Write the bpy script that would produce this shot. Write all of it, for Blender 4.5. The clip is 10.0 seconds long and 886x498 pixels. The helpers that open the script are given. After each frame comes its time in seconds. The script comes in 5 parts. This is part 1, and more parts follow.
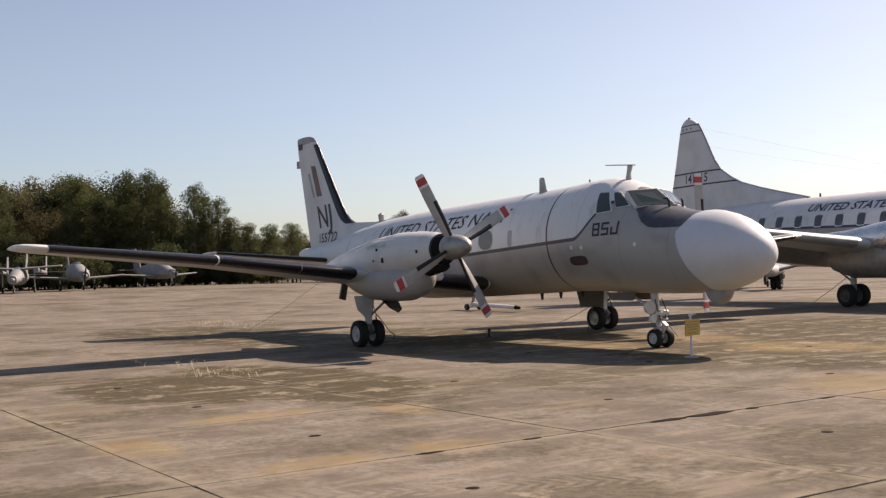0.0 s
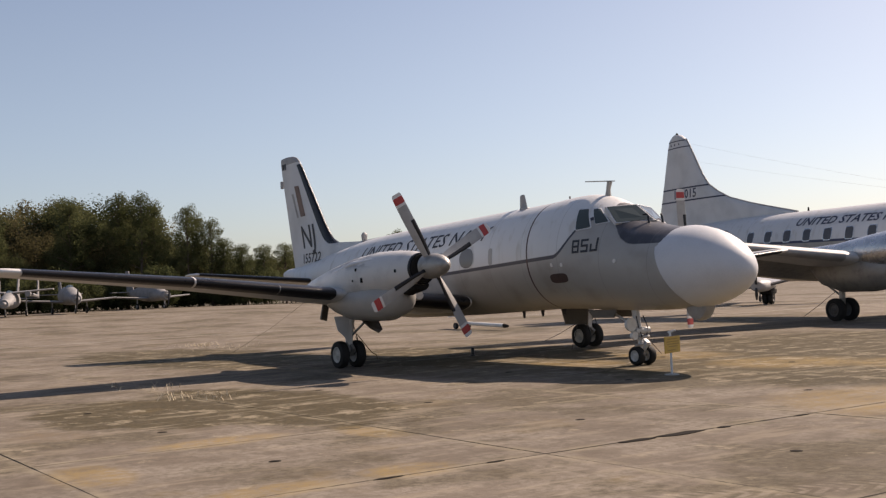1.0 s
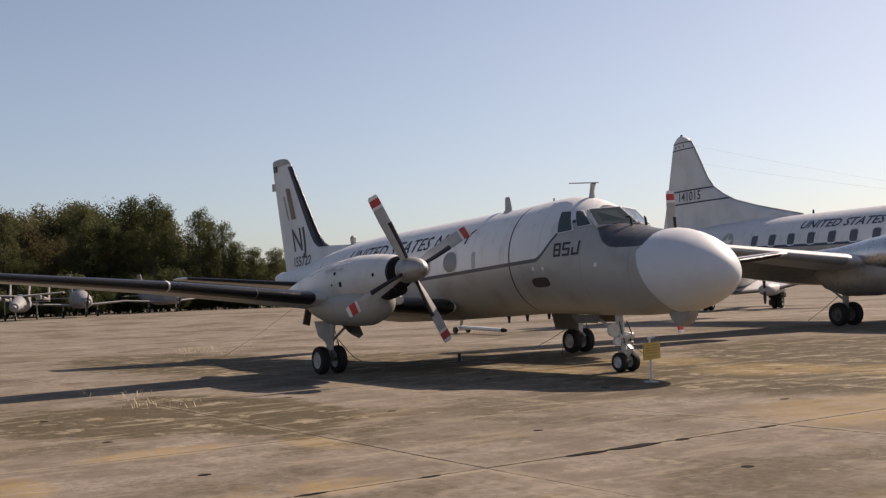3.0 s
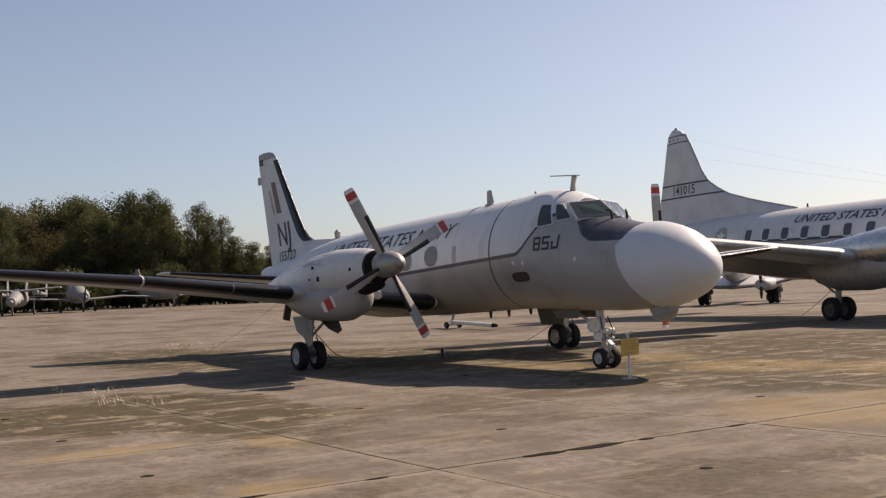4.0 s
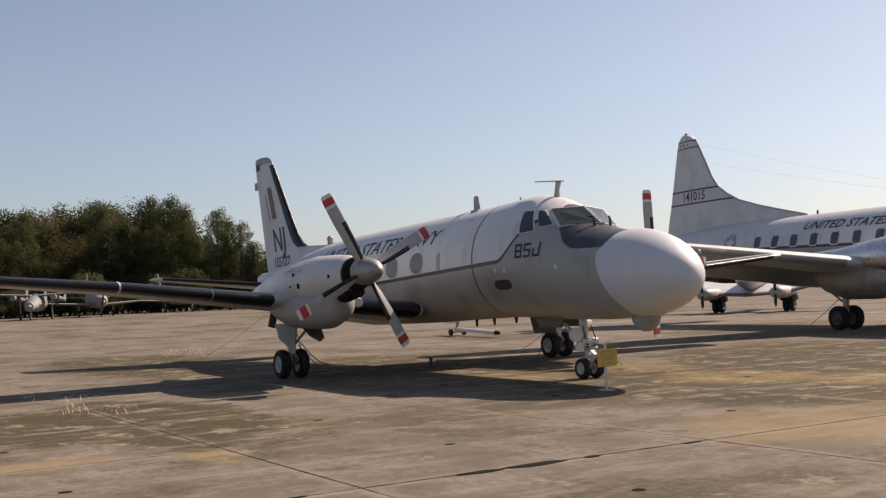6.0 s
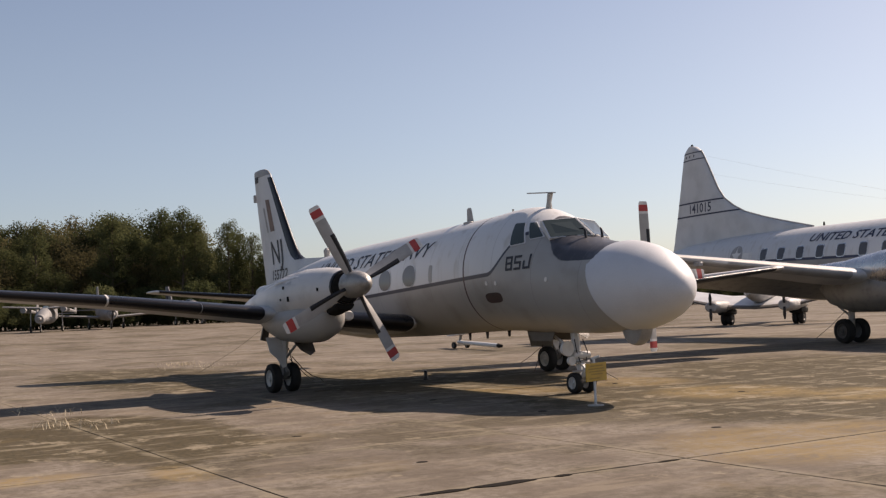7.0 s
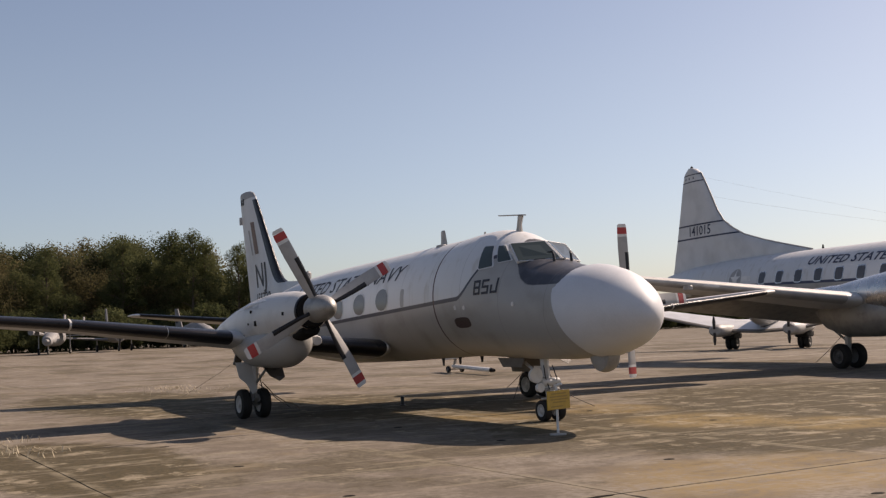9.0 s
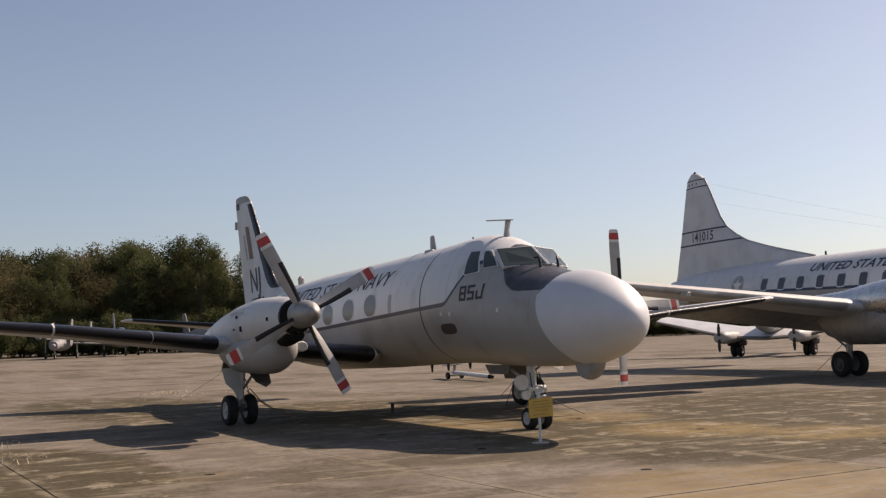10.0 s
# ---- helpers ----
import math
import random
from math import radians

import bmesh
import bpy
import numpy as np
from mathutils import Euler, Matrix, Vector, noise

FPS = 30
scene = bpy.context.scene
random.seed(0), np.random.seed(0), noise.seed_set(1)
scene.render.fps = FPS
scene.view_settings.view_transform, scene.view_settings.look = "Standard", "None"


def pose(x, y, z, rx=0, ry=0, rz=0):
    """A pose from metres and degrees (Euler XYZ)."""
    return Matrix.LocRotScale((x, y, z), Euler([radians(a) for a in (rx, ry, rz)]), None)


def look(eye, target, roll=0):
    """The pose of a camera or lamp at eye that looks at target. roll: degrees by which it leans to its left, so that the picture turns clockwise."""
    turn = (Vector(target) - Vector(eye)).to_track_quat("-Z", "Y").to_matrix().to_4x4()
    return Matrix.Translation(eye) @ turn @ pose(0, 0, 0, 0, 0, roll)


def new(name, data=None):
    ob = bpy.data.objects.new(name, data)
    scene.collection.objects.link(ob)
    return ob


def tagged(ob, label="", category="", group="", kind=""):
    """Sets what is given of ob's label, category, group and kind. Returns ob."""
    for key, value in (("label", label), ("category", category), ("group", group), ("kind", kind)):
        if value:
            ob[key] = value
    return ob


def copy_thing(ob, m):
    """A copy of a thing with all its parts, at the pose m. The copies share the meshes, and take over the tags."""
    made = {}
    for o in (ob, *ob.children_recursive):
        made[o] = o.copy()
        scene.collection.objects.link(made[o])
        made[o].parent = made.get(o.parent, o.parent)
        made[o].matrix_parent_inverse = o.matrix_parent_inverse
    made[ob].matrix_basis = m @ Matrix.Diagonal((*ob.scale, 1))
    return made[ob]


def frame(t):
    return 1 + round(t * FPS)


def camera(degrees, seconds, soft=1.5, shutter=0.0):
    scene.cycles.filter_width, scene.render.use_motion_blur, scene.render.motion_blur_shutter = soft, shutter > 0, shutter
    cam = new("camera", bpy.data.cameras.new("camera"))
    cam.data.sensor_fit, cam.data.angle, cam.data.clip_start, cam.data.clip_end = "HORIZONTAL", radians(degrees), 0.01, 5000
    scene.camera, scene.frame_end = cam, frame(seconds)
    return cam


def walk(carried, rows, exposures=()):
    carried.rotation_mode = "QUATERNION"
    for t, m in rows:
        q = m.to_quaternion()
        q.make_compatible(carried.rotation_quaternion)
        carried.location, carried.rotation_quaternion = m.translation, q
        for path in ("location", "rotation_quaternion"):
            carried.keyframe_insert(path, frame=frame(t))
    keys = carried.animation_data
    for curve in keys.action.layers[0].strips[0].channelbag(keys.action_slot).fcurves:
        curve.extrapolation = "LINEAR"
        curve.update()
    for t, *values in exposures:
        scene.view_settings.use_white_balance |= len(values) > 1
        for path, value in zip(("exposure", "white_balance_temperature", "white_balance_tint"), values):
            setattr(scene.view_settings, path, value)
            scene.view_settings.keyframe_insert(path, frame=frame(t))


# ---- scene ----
cam = camera(43.4, 10.0, soft=1.3)
PATH = [
    (0, (22.538, -17.172, 1.819), (20.869, -16.069, 1.857), -1.83),
    (0.5, (22.571, -16.943, 1.821), (20.907, -15.835, 1.879), -2.23),
    (1, (22.561, -16.710, 1.818), (20.897, -15.602, 1.889), -2.53),
    (1.5, (22.529, -16.436, 1.802), (20.859, -15.338, 1.880), -2.53),
    (2, (22.564, -16.232, 1.815), (20.889, -15.142, 1.896), -2.52),
    (2.5, (22.569, -15.994, 1.814), (20.890, -14.910, 1.895), -2.52),
    (4, (22.484, -15.005, 1.783), (20.799, -13.931, 1.852), -2.53),
    (4.5, (22.505, -14.753, 1.795), (20.818, -13.679, 1.858), -2.53),
    (5, (22.506, -14.467, 1.785), (20.814, -13.402, 1.849), -2.42),
    (6.5, (22.600, -13.661, 1.790), (20.882, -12.641, 1.882), -2.32),
    (7, (22.571, -13.355, 1.788), (20.848, -12.343, 1.892), -2.32),
    (7.5, (22.601, -13.097, 1.790), (20.876, -12.091, 1.905), -2.32),
    (8, (22.595, -12.794, 1.795), (20.867, -11.794, 1.920), -2.42),
    (8.5, (22.606, -12.518, 1.796), (20.874, -11.525, 1.931), -2.32),
    (9, (22.651, -12.242, 1.803), (20.915, -11.258, 1.948), -2.22),
    (9.5, (22.697, -11.972, 1.802), (20.957, -10.998, 1.954), -2.11),
    (10, (22.655, -11.663, 1.794), (20.910, -10.698, 1.950), -2.02),
]
walk(cam, [(t, look(eye, target, roll)) for t, eye, target, roll in PATH],
     exposures=[(0.0, 0.29, 7700, 22), (0.5, 0.21, 7700, 22), (1.0, 0.15, 7700, 22), (1.6, 0.09, 7700, 22), (2.5, 0.08, 7700, 22), (6.5, 0.08, 7700, 22), (10.0, 0.02, 7680, 22)])

# ---- world, sun ----
SUN = Vector((-0.10, 1.2, 1.0)).normalized()          # towards the sun
world = bpy.data.worlds.new("world")
scene.world = world
world.use_nodes = True
wn = world.node_tree
sky = wn.nodes.new("ShaderNodeTexSky")
sky.sky_type = "NISHITA"
sky.sun_disc = False
sky.sun_elevation = math.asin(SUN.z)
sky.sun_rotation = math.atan2(SUN.x, SUN.y)
sky.air_density, sky.dust_density, sky.ozone_density, sky.altitude = 0.95, 0.9, 3.6, 10
# blue-white haze all round the horizon
way, height = wn.nodes.new("ShaderNodeTexCoord"), wn.nodes.new("ShaderNodeSeparateXYZ")
low = wn.nodes.new("ShaderNodeMapRange")
low.interpolation_type = "SMOOTHSTEP"
low.inputs["From Min"].default_value, low.inputs["From Max"].default_value = 0.0, 0.24
low.inputs["To Min"].default_value, low.inputs["To Max"].default_value = 1.0, 0.0
haze = wn.nodes.new("ShaderNodeMix")
haze.data_type, haze.blend_type = "RGBA", "MULTIPLY"
haze.inputs[7].default_value = (0.79, 0.885, 1.03, 1)
wn.links.new(way.outputs["Generated"], height.inputs[0])
wn.links.new(height.outputs[2], low.inputs["Value"])
wn.links.new(low.outputs[0], haze.inputs["Factor"])
grey = wn.nodes.new("ShaderNodeMix")
grey.data_type, grey.blend_type = "RGBA", "MULTIPLY"
grey.inputs["Factor"].default_value = 1.0
grey.inputs[7].default_value = (1.04, 0.985, 0.915, 1)
wn.links.new(sky.outputs["Color"], grey.inputs[6])
wn.links.new(grey.outputs[2], haze.inputs[6])
wn.links.new(haze.outputs[2], wn.nodes["Background"].inputs["Color"])
wn.nodes["Background"].inputs["Strength"].default_value = 0.123
sun = new("sun", bpy.data.lights.new("sun", "SUN"))
sun.data.energy, sun.data.angle, sun.data.color = 5.8, radians(0.53), (1.0, 0.94, 0.85)
sun.matrix_world = Matrix.Translation((0, 60, 60)) @ SUN.to_track_quat("Z", "Y").to_matrix().to_4x4()


# ---- materials ----
def shader(name, base, rough=0.5, metal=0.0, vary=0.12, scale=1.5, grain=40.0, bump=0.02, tint=None, coat=0.0, rand=0.0):
    """A painted or raw surface with wear at two scales."""
    m = bpy.data.materials.new(name)
    m.use_nodes = True
    n, l = m.node_tree.nodes, m.node_tree.links
    bsdf = n["Principled BSDF"]
    bsdf.inputs["Metallic"].default_value = metal
    bsdf.inputs["Coat Weight"].default_value = coat
    tc = n.new("ShaderNodeTexCoord")
    big, small = n.new("ShaderNodeTexNoise"), n.new("ShaderNodeTexNoise")
    big.inputs["Scale"].default_value, big.inputs["Detail"].default_value = scale, 6
    small.inputs["Scale"].default_value, small.inputs["Detail"].default_value = grain, 4
    for t in (big, small):
        l.new(tc.outputs["Object"], t.inputs["Vector"])
    add = n.new("ShaderNodeMath"); add.operation = "MULTIPLY_ADD"
    l.new(small.outputs["Fac"], add.inputs[0]); add.inputs[1].default_value = 0.35
    l.new(big.outputs["Fac"], add.inputs[2])
    ramp = n.new("ShaderNodeValToRGB")
    dark = tint or tuple(c * (1 - 2.2 * vary) for c in base)
    ramp.color_ramp.elements[0].position, ramp.color_ramp.elements[0].color = 0.42, (*dark, 1)
    ramp.color_ramp.elements[1].position, ramp.color_ramp.elements[1].color = 0.72, (*base, 1)
    l.new(add.outputs[0], ramp.inputs["Fac"])
    col = ramp.outputs["Color"]
    if rand:
        info, hsv, mr = n.new("ShaderNodeObjectInfo"), n.new("ShaderNodeHueSaturation"), n.new("ShaderNodeMapRange")
        mr.inputs["To Min"].default_value, mr.inputs["To Max"].default_value = 1 - rand, 1 + rand
        l.new(info.outputs["Random"], mr.inputs["Value"]); l.new(mr.outputs[0], hsv.inputs["Value"])
        l.new(col, hsv.inputs["Color"]); col = hsv.outputs["Color"]
    l.new(col, bsdf.inputs["Base Color"])
    rr = n.new("ShaderNodeMapRange")
    rr.inputs["To Min"].default_value, rr.inputs["To Max"].default_value = max(0.02, rough - 0.08), min(1, rough + 0.1)
    l.new(big.outputs["Fac"], rr.inputs["Value"]); l.new(rr.outputs[0], bsdf.inputs["Roughness"])
    bp = n.new("ShaderNodeBump")
    bp.inputs["Strength"].default_value, bp.inputs["Distance"].default_value = 0.4, bump
    l.new(small.outputs["Fac"], bp.inputs["Height"]); l.new(bp.outputs[0], bsdf.inputs["Normal"])
    return m


def math_node(m, op, a, b=None, c=None, clamp=False):
    n = m.node_tree.nodes.new("ShaderNodeMath")
    n.operation, n.use_clamp = op, clamp
    for i, v in enumerate((a, b, c)):
        if v is None:
            continue
        if isinstance(v, (int, float)):
            n.inputs[i].default_value = v
        else:
            m.node_tree.links.new(v, n.inputs[i])
    return n.outputs[0]


def step(m, v, lo, hi):
    n = m.node_tree.nodes.new("ShaderNodeMapRange")
    n.interpolation_type = "SMOOTHSTEP"
    m.node_tree.links.new(v, n.inputs["Value"])
    n.inputs["From Min"].default_value, n.inputs["From Max"].default_value = lo, hi
    return n.outputs[0]


def blend(m, fac, a, b):
    n = m.node_tree.nodes.new("ShaderNodeMix")
    n.data_type = "RGBA"
    l = m.node_tree.links
    l.new(fac, n.inputs["Factor"])
    for v, s in ((a, n.inputs[6]), (b, n.inputs[7])):
        if isinstance(v, tuple):
            s.default_value = (*v, 1)
        else:
            l.new(v, s)
    return n.outputs[2]


def noise_of(m, vec, scale, detail=5, stretch=None, rough=0.5):
    n, l = m.node_tree.nodes, m.node_tree.links
    if stretch:
        mp = n.new("ShaderNodeMapping"); mp.inputs["Scale"].default_value = stretch
        l.new(vec, mp.inputs["Vector"]); vec = mp.outputs[0]
    t = n.new("ShaderNodeTexNoise")
    t.inputs["Scale"].default_value, t.inputs["Detail"].default_value, t.inputs["Roughness"].default_value = scale, detail, rough
    l.new(vec, t.inputs["Vector"])
    return t.outputs["Fac"]


def livery(name, white, grey, stripe, z0, width, rise=None, ring=None, glare=None, rough=0.42, slope=0.0):
    """Fuselage paint: upper colour, lower colour, cheat line, an engraved ring and an anti-glare cap, in the aircraft's own axes."""
    m = bpy.data.materials.new(name)
    m.use_nodes = True
    n, l = m.node_tree.nodes, m.node_tree.links
    bsdf = n["Principled BSDF"]
    tc = n.new("ShaderNodeTexCoord")
    sep = n.new("ShaderNodeSeparateXYZ")
    l.new(tc.outputs["Object"], sep.inputs[0])
    x, z = sep.outputs[0], sep.outputs[2]
    line = math_node(m, "ADD", z, -z0)
    if slope:
        line = math_node(m, "MULTIPLY_ADD", math_node(m, "ADD", x, 6.0), slope, line)
    if rise:
        up = step(m, x, rise[0], rise[1])
        line = math_node(m, "MULTIPLY_ADD", up, -rise[2], line)
    grime = noise_of(m, tc.outputs["Object"], 1.1, 6)
    streak = noise_of(m, tc.outputs["Object"], 1.6, 5, (3.0, 3.0, 0.35))
    fine = noise_of(m, tc.outputs["Object"], 28, 3)
    w1 = blend(m, step(m, streak, 0.52, 0.78), white, tuple(c * k for c, k in zip(white, (0.80, 0.77, 0.72))))
    g1 = blend(m, step(m, grime, 0.45, 0.75), grey, tuple(c * k for c, k in zip(grey, (0.76, 0.74, 0.69))))
    col = blend(m, step(m, line, -0.012, 0.012), g1, w1)
    edge = math_node(m, "ABSOLUTE", line)
    on = math_node(m, "SUBTRACT", 1.0, step(m, edge, width, width + 0.012))
    if rise:
        on = math_node(m, "MULTIPLY", on, math_node(m, "LESS_THAN", x, rise[1] + 0.02))
    col = blend(m, on, col, stripe)
    if ring:
        d = math_node(m, "ABSOLUTE", math_node(m, "ADD", x, -ring))
        rm = math_node(m, "SUBTRACT", 1.0, step(m, d, 0.020, 0.030))
        col = blend(m, rm, col, (0.05, 0.018, 0.016))
    if glare:
        low = math_node(m, "MAXIMUM", math_node(m, "MULTIPLY_ADD", grime, 0.08, math_node(m, "ADD", z, -glare[1])), 0.0)
        lean = math_node(m, "MULTIPLY_ADD", math_node(m, "ADD", z, -glare[1]), 0.78, x)
        fore = math_node(m, "MAXIMUM", math_node(m, "MULTIPLY_ADD", grime, 0.25, math_node(m, "ADD", lean, -glare[0] - 0.05)), 0.0)
        worn = blend(m, step(m, streak, 0.45, 0.7), (0.045, 0.045, 0.052), (0.085, 0.085, 0.095))
        col = blend(m, step(m, math_node(m, "MULTIPLY", low, fore), 0.010, 0.018), col, worn)
    # panel seams
    px = math_node(m, "PINGPONG", math_node(m, "ADD", x, 20.0), 0.62)
    seam = math_node(m, "SUBTRACT", 1.0, step(m, px, 0.004, 0.011))
    col = blend(m, math_node(m, "MULTIPLY", seam, 0.35), col, tuple(c * 0.35 for c in grey))
    l.new(col, bsdf.inputs["Base Color"])
    r = n.new("ShaderNodeMapRange")
    r.inputs["To Min"].default_value, r.inputs["To Max"].default_value = rough - 0.1, rough + 0.16
    l.new(grime, r.inputs["Value"]); l.new(r.outputs[0], bsdf.inputs["Roughness"])
    bp = n.new("ShaderNodeBump")
    bp.inputs["Strength"].default_value, bp.inputs["Distance"].default_value = 0.35, 0.012
    h = math_node(m, "MULTIPLY_ADD", seam, -0.5, math_node(m, "MULTIPLY_ADD", grime, 1.2, math_node(m, "MULTIPLY", fine, 0.12)))
    l.new(h, bp.inputs["Height"]); l.new(bp.outputs[0], bsdf.inputs["Normal"])
    return m


def concrete(name, joints=False):
    """Weathered apron concrete with rust-yellow and algae stains, and painted shade under the trainer, laid out in the
    world's plan.
    """
    m = bpy.data.materials.new(name)
    m.use_nodes = True
    n, l = m.node_tree.nodes, m.node_tree.links
    bsdf = n["Principled BSDF"]
    pos = n.new("ShaderNodeNewGeometry").outputs["Position"]
    sep = n.new("ShaderNodeSeparateXYZ"); l.new(pos, sep.inputs[0])
    X, Y = sep.outputs[0], sep.outputs[1]
    big = noise_of(m, pos, 0.16, 6, rough=0.6)
    mid = noise_of(m, pos, 0.75, 7, rough=0.62)
    blotch = noise_of(m, pos, 1.9, 8, rough=0.68)
    fine = noise_of(m, pos, 9, 6, rough=0.65)
    grit = noise_of(m, pos, 70, 4, rough=0.7)
    base = blend(m, step(m, mid, 0.36, 0.64), (0.153, 0.126, 0.099), (0.255, 0.221, 0.180))
    base = blend(m, math_node(m, "MULTIPLY", step(m, blotch, 0.50, 0.64), 0.55), base, (0.108, 0.087, 0.065))
    base = blend(m, math_node(m, "MULTIPLY", math_node(m, "SUBTRACT", 1.0, step(m, blotch, 0.34, 0.44)), 0.5), base, (0.269, 0.235, 0.192))
    base = blend(m, math_node(m, "MULTIPLY", step(m, fine, 0.44, 0.60), 0.62), base, (0.132, 0.110, 0.085))
    base = blend(m, math_node(m, "MULTIPLY", step(m, grit, 0.52, 0.66), 0.4), base, (0.075, 0.063, 0.051))
    # algae-dark patches, and shade painted under the trainer
    dark = math_node(m, "MULTIPLY", step(m, math_node(m, "MULTIPLY_ADD", mid, 0.45, big), 0.72, 0.82), 0.7)

    def patch(cx, cy, rx, ry, ragged, soft=0.22):
        dx = math_node(m, "MULTIPLY", math_node(m, "ADD", X, -cx), 1 / rx)
        dy = math_node(m, "MULTIPLY", math_node(m, "ADD", Y, -cy), 1 / ry)
        d = math_node(m, "SQRT", math_node(m, "ADD", math_node(m, "MULTIPLY", dx, dx), math_node(m, "MULTIPLY", dy, dy)))
        d = math_node(m, "MULTIPLY_ADD", math_node(m, "ADD", blotch, math_node(m, "MULTIPLY", mid, 0.8)), ragged, d)
        return math_node(m, "SUBTRACT", 1.0, step(m, d, 1.0 + ragged * 0.9 - soft, 1.0 + ragged * 0.9 + soft))
    olive = None
    # the last patch deepens the trainer's shadow; the one before darkens below its tail
    for cx, cy, rx, ry in ((5.3, -8.9, 4.2, 1.75), (4.6, -10.9, 2.8, 1.5), (7.2, 2.2, 4.3, 4.6), (4.0, 7.6, 4.2, 3.6), (10.2, 0.6, 2.2, 2.6), (8.4, 3.8, 3.8, 4.6), (5.2, 9.5, 5.5, 3.6), (-11.0, -4.0, 8.0, 3.0), (-2.0, 0.4, 6.0, 3.4)):
        q = patch(cx, cy, rx, ry, 0.9, 0.17)
        olive = q if olive is None else math_node(m, "MAXIMUM", olive, q)
    dark = math_node(m, "MAXIMUM", dark, olive)
    base = blend(m, math_node(m, "MULTIPLY", dark, 0.93), base, blend(m, step(m, fine, 0.35, 0.65), (0.082, 0.064, 0.034), (0.048, 0.040, 0.023)))
    # rust-yellow stains
    yel = math_node(m, "MULTIPLY", step(m, noise_of(m, pos, 0.5, 6, rough=0.65), 0.55, 0.70), 0.36)
    for cx, cy, rx, ry in ((13.0, -2.5, 1.6, 2.1), (9.4, 2.8, 1.2, 1.2), (9.9, -9.5, 0.7, 0.35), (9.1, -11.3, 0.4, 0.9), (12.9, -10.8, 0.4, 0.5), (7.3, 1.8, 1.6, 1.4), (3.2, -0.4, 1.3, 0.9), (10.6, -13.3, 0.8, 0.4), (12.9, -12.3, 0.35, 0.7), (3.4, 2.4, 1.6, 1.2)):
        yel = math_node(m, "MAXIMUM", yel, patch(cx, cy, rx, ry, 0.9, 0.30))
    yel = math_node(m, "MULTIPLY", yel, step(m, math_node(m, "MULTIPLY_ADD", fine, 0.5, math_node(m, "MULTIPLY", blotch, 0.5)), 0.36, 0.6))
    base = blend(m, math_node(m, "MULTIPLY", yel, 0.72), base, (0.278, 0.196, 0.084))
    drawn = noise_of(m, pos, 1.0, 7, (2.6, 0.55, 1.0), 0.68)
    base = blend(m, math_node(m, "MULTIPLY", step(m, drawn, 0.53, 0.62), 0.42), base, (0.278, 0.233, 0.172))
    base = blend(m, math_node(m, "MULTIPLY", math_node(m, "SUBTRACT", 1.0, step(m, drawn, 0.36, 0.45)), 0.38), base, (0.091, 0.074, 0.054))
    # pale scoured flakes, thickest inside the stains
    flake = noise_of(m, pos, 1.25, 9, rough=0.72)
    pale = step(m, math_node(m, "MULTIPLY_ADD", olive, 0.045, flake), 0.595, 0.655)
    base = blend(m, math_node(m, "MULTIPLY", pale, 0.66), base, (0.301, 0.254, 0.181))
    # scalloped pale tyre tread print across the slabs
    along = math_node(m, "MULTIPLY_ADD", math_node(m, "ADD", X, -15.0), 0.458, math_node(m, "MULTIPLY", math_node(m, "ADD", Y, 11.65), 0.889))
    across = math_node(m, "MULTIPLY_ADD", math_node(m, "ADD", X, -15.0), 0.889, math_node(m, "MULTIPLY", math_node(m, "ADD", Y, 11.65), -0.458))
    lug = math_node(m, "PINGPONG", math_node(m, "MULTIPLY_ADD", math_node(m, "ABSOLUTE", across), 0.9, along), 0.085)
    tread = math_node(m, "SUBTRACT", 1.0, step(m, math_node(m, "ABSOLUTE", across), 0.14, 0.24))
    tread = math_node(m, "MULTIPLY", tread, math_node(m, "MULTIPLY", step(m, lug, 0.02, 0.06), step(m, fine, 0.40, 0.6)))
    base = blend(m, math_node(m, "MULTIPLY", tread, 0.45), base, (0.310, 0.264, 0.213))
    # old paint lines
    if joints:
        for px, w in ((-22.5, 0.10), (-14.6, 0.07), (-30.5, 0.08)):
            d = math_node(m, "ABSOLUTE", math_node(m, "ADD", X, -px))
            on = math_node(m, "SUBTRACT", 1.0, step(m, d, w, w + 0.04))
            base = blend(m, math_node(m, "MULTIPLY", on, step(m, fine, 0.38, 0.55)), base, (0.406, 0.379, 0.333))
    jx = math_node(m, "PINGPONG", math_node(m, "ADD", X, 3.78 * 60 - 13.12), 3.78 / 2)
    jy = math_node(m, "PINGPONG", math_node(m, "ADD", Y, 9.22 + 4.44 * 80), 2.22)
    wide = step(m, noise_of(m, pos, 1.3, 4), 0.52, 0.72)
    open_joint = step(m, math_node(m, "MULTIPLY_ADD", blotch, 2.0, X), 9.2, 13.2)
    open_joint = math_node(m, "MULTIPLY", open_joint, step(m, Y, -12.6, -11.6))
    jd = math_node(m, "MINIMUM", math_node(m, "ADD", jx, -0.006), math_node(m, "ADD", jy, 0.002))
    rough_edge = math_node(m, "MULTIPLY_ADD", math_node(m, "ADD", fine, -0.5), 0.06, jd)
    j0 = math_node(m, "SUBTRACT", 1.0, step(m, math_node(m, "MULTIPLY_ADD", wide, -0.025, rough_edge), 0.006, 0.02))
    halo = math_node(m, "SUBTRACT", 1.0, step(m, rough_edge, 0.05, 0.2))
    base = blend(m, math_node(m, "MULTIPLY", halo, math_node(m, "MULTIPLY", step(m, blotch, 0.40, 0.6), 0.55)), base, (0.283, 0.242, 0.171))
    base = blend(m, math_node(m, "MULTIPLY", j0, math_node(m, "MULTIPLY_ADD", open_joint, 0.6, 0.28)), base, (0.027, 0.023, 0.019))
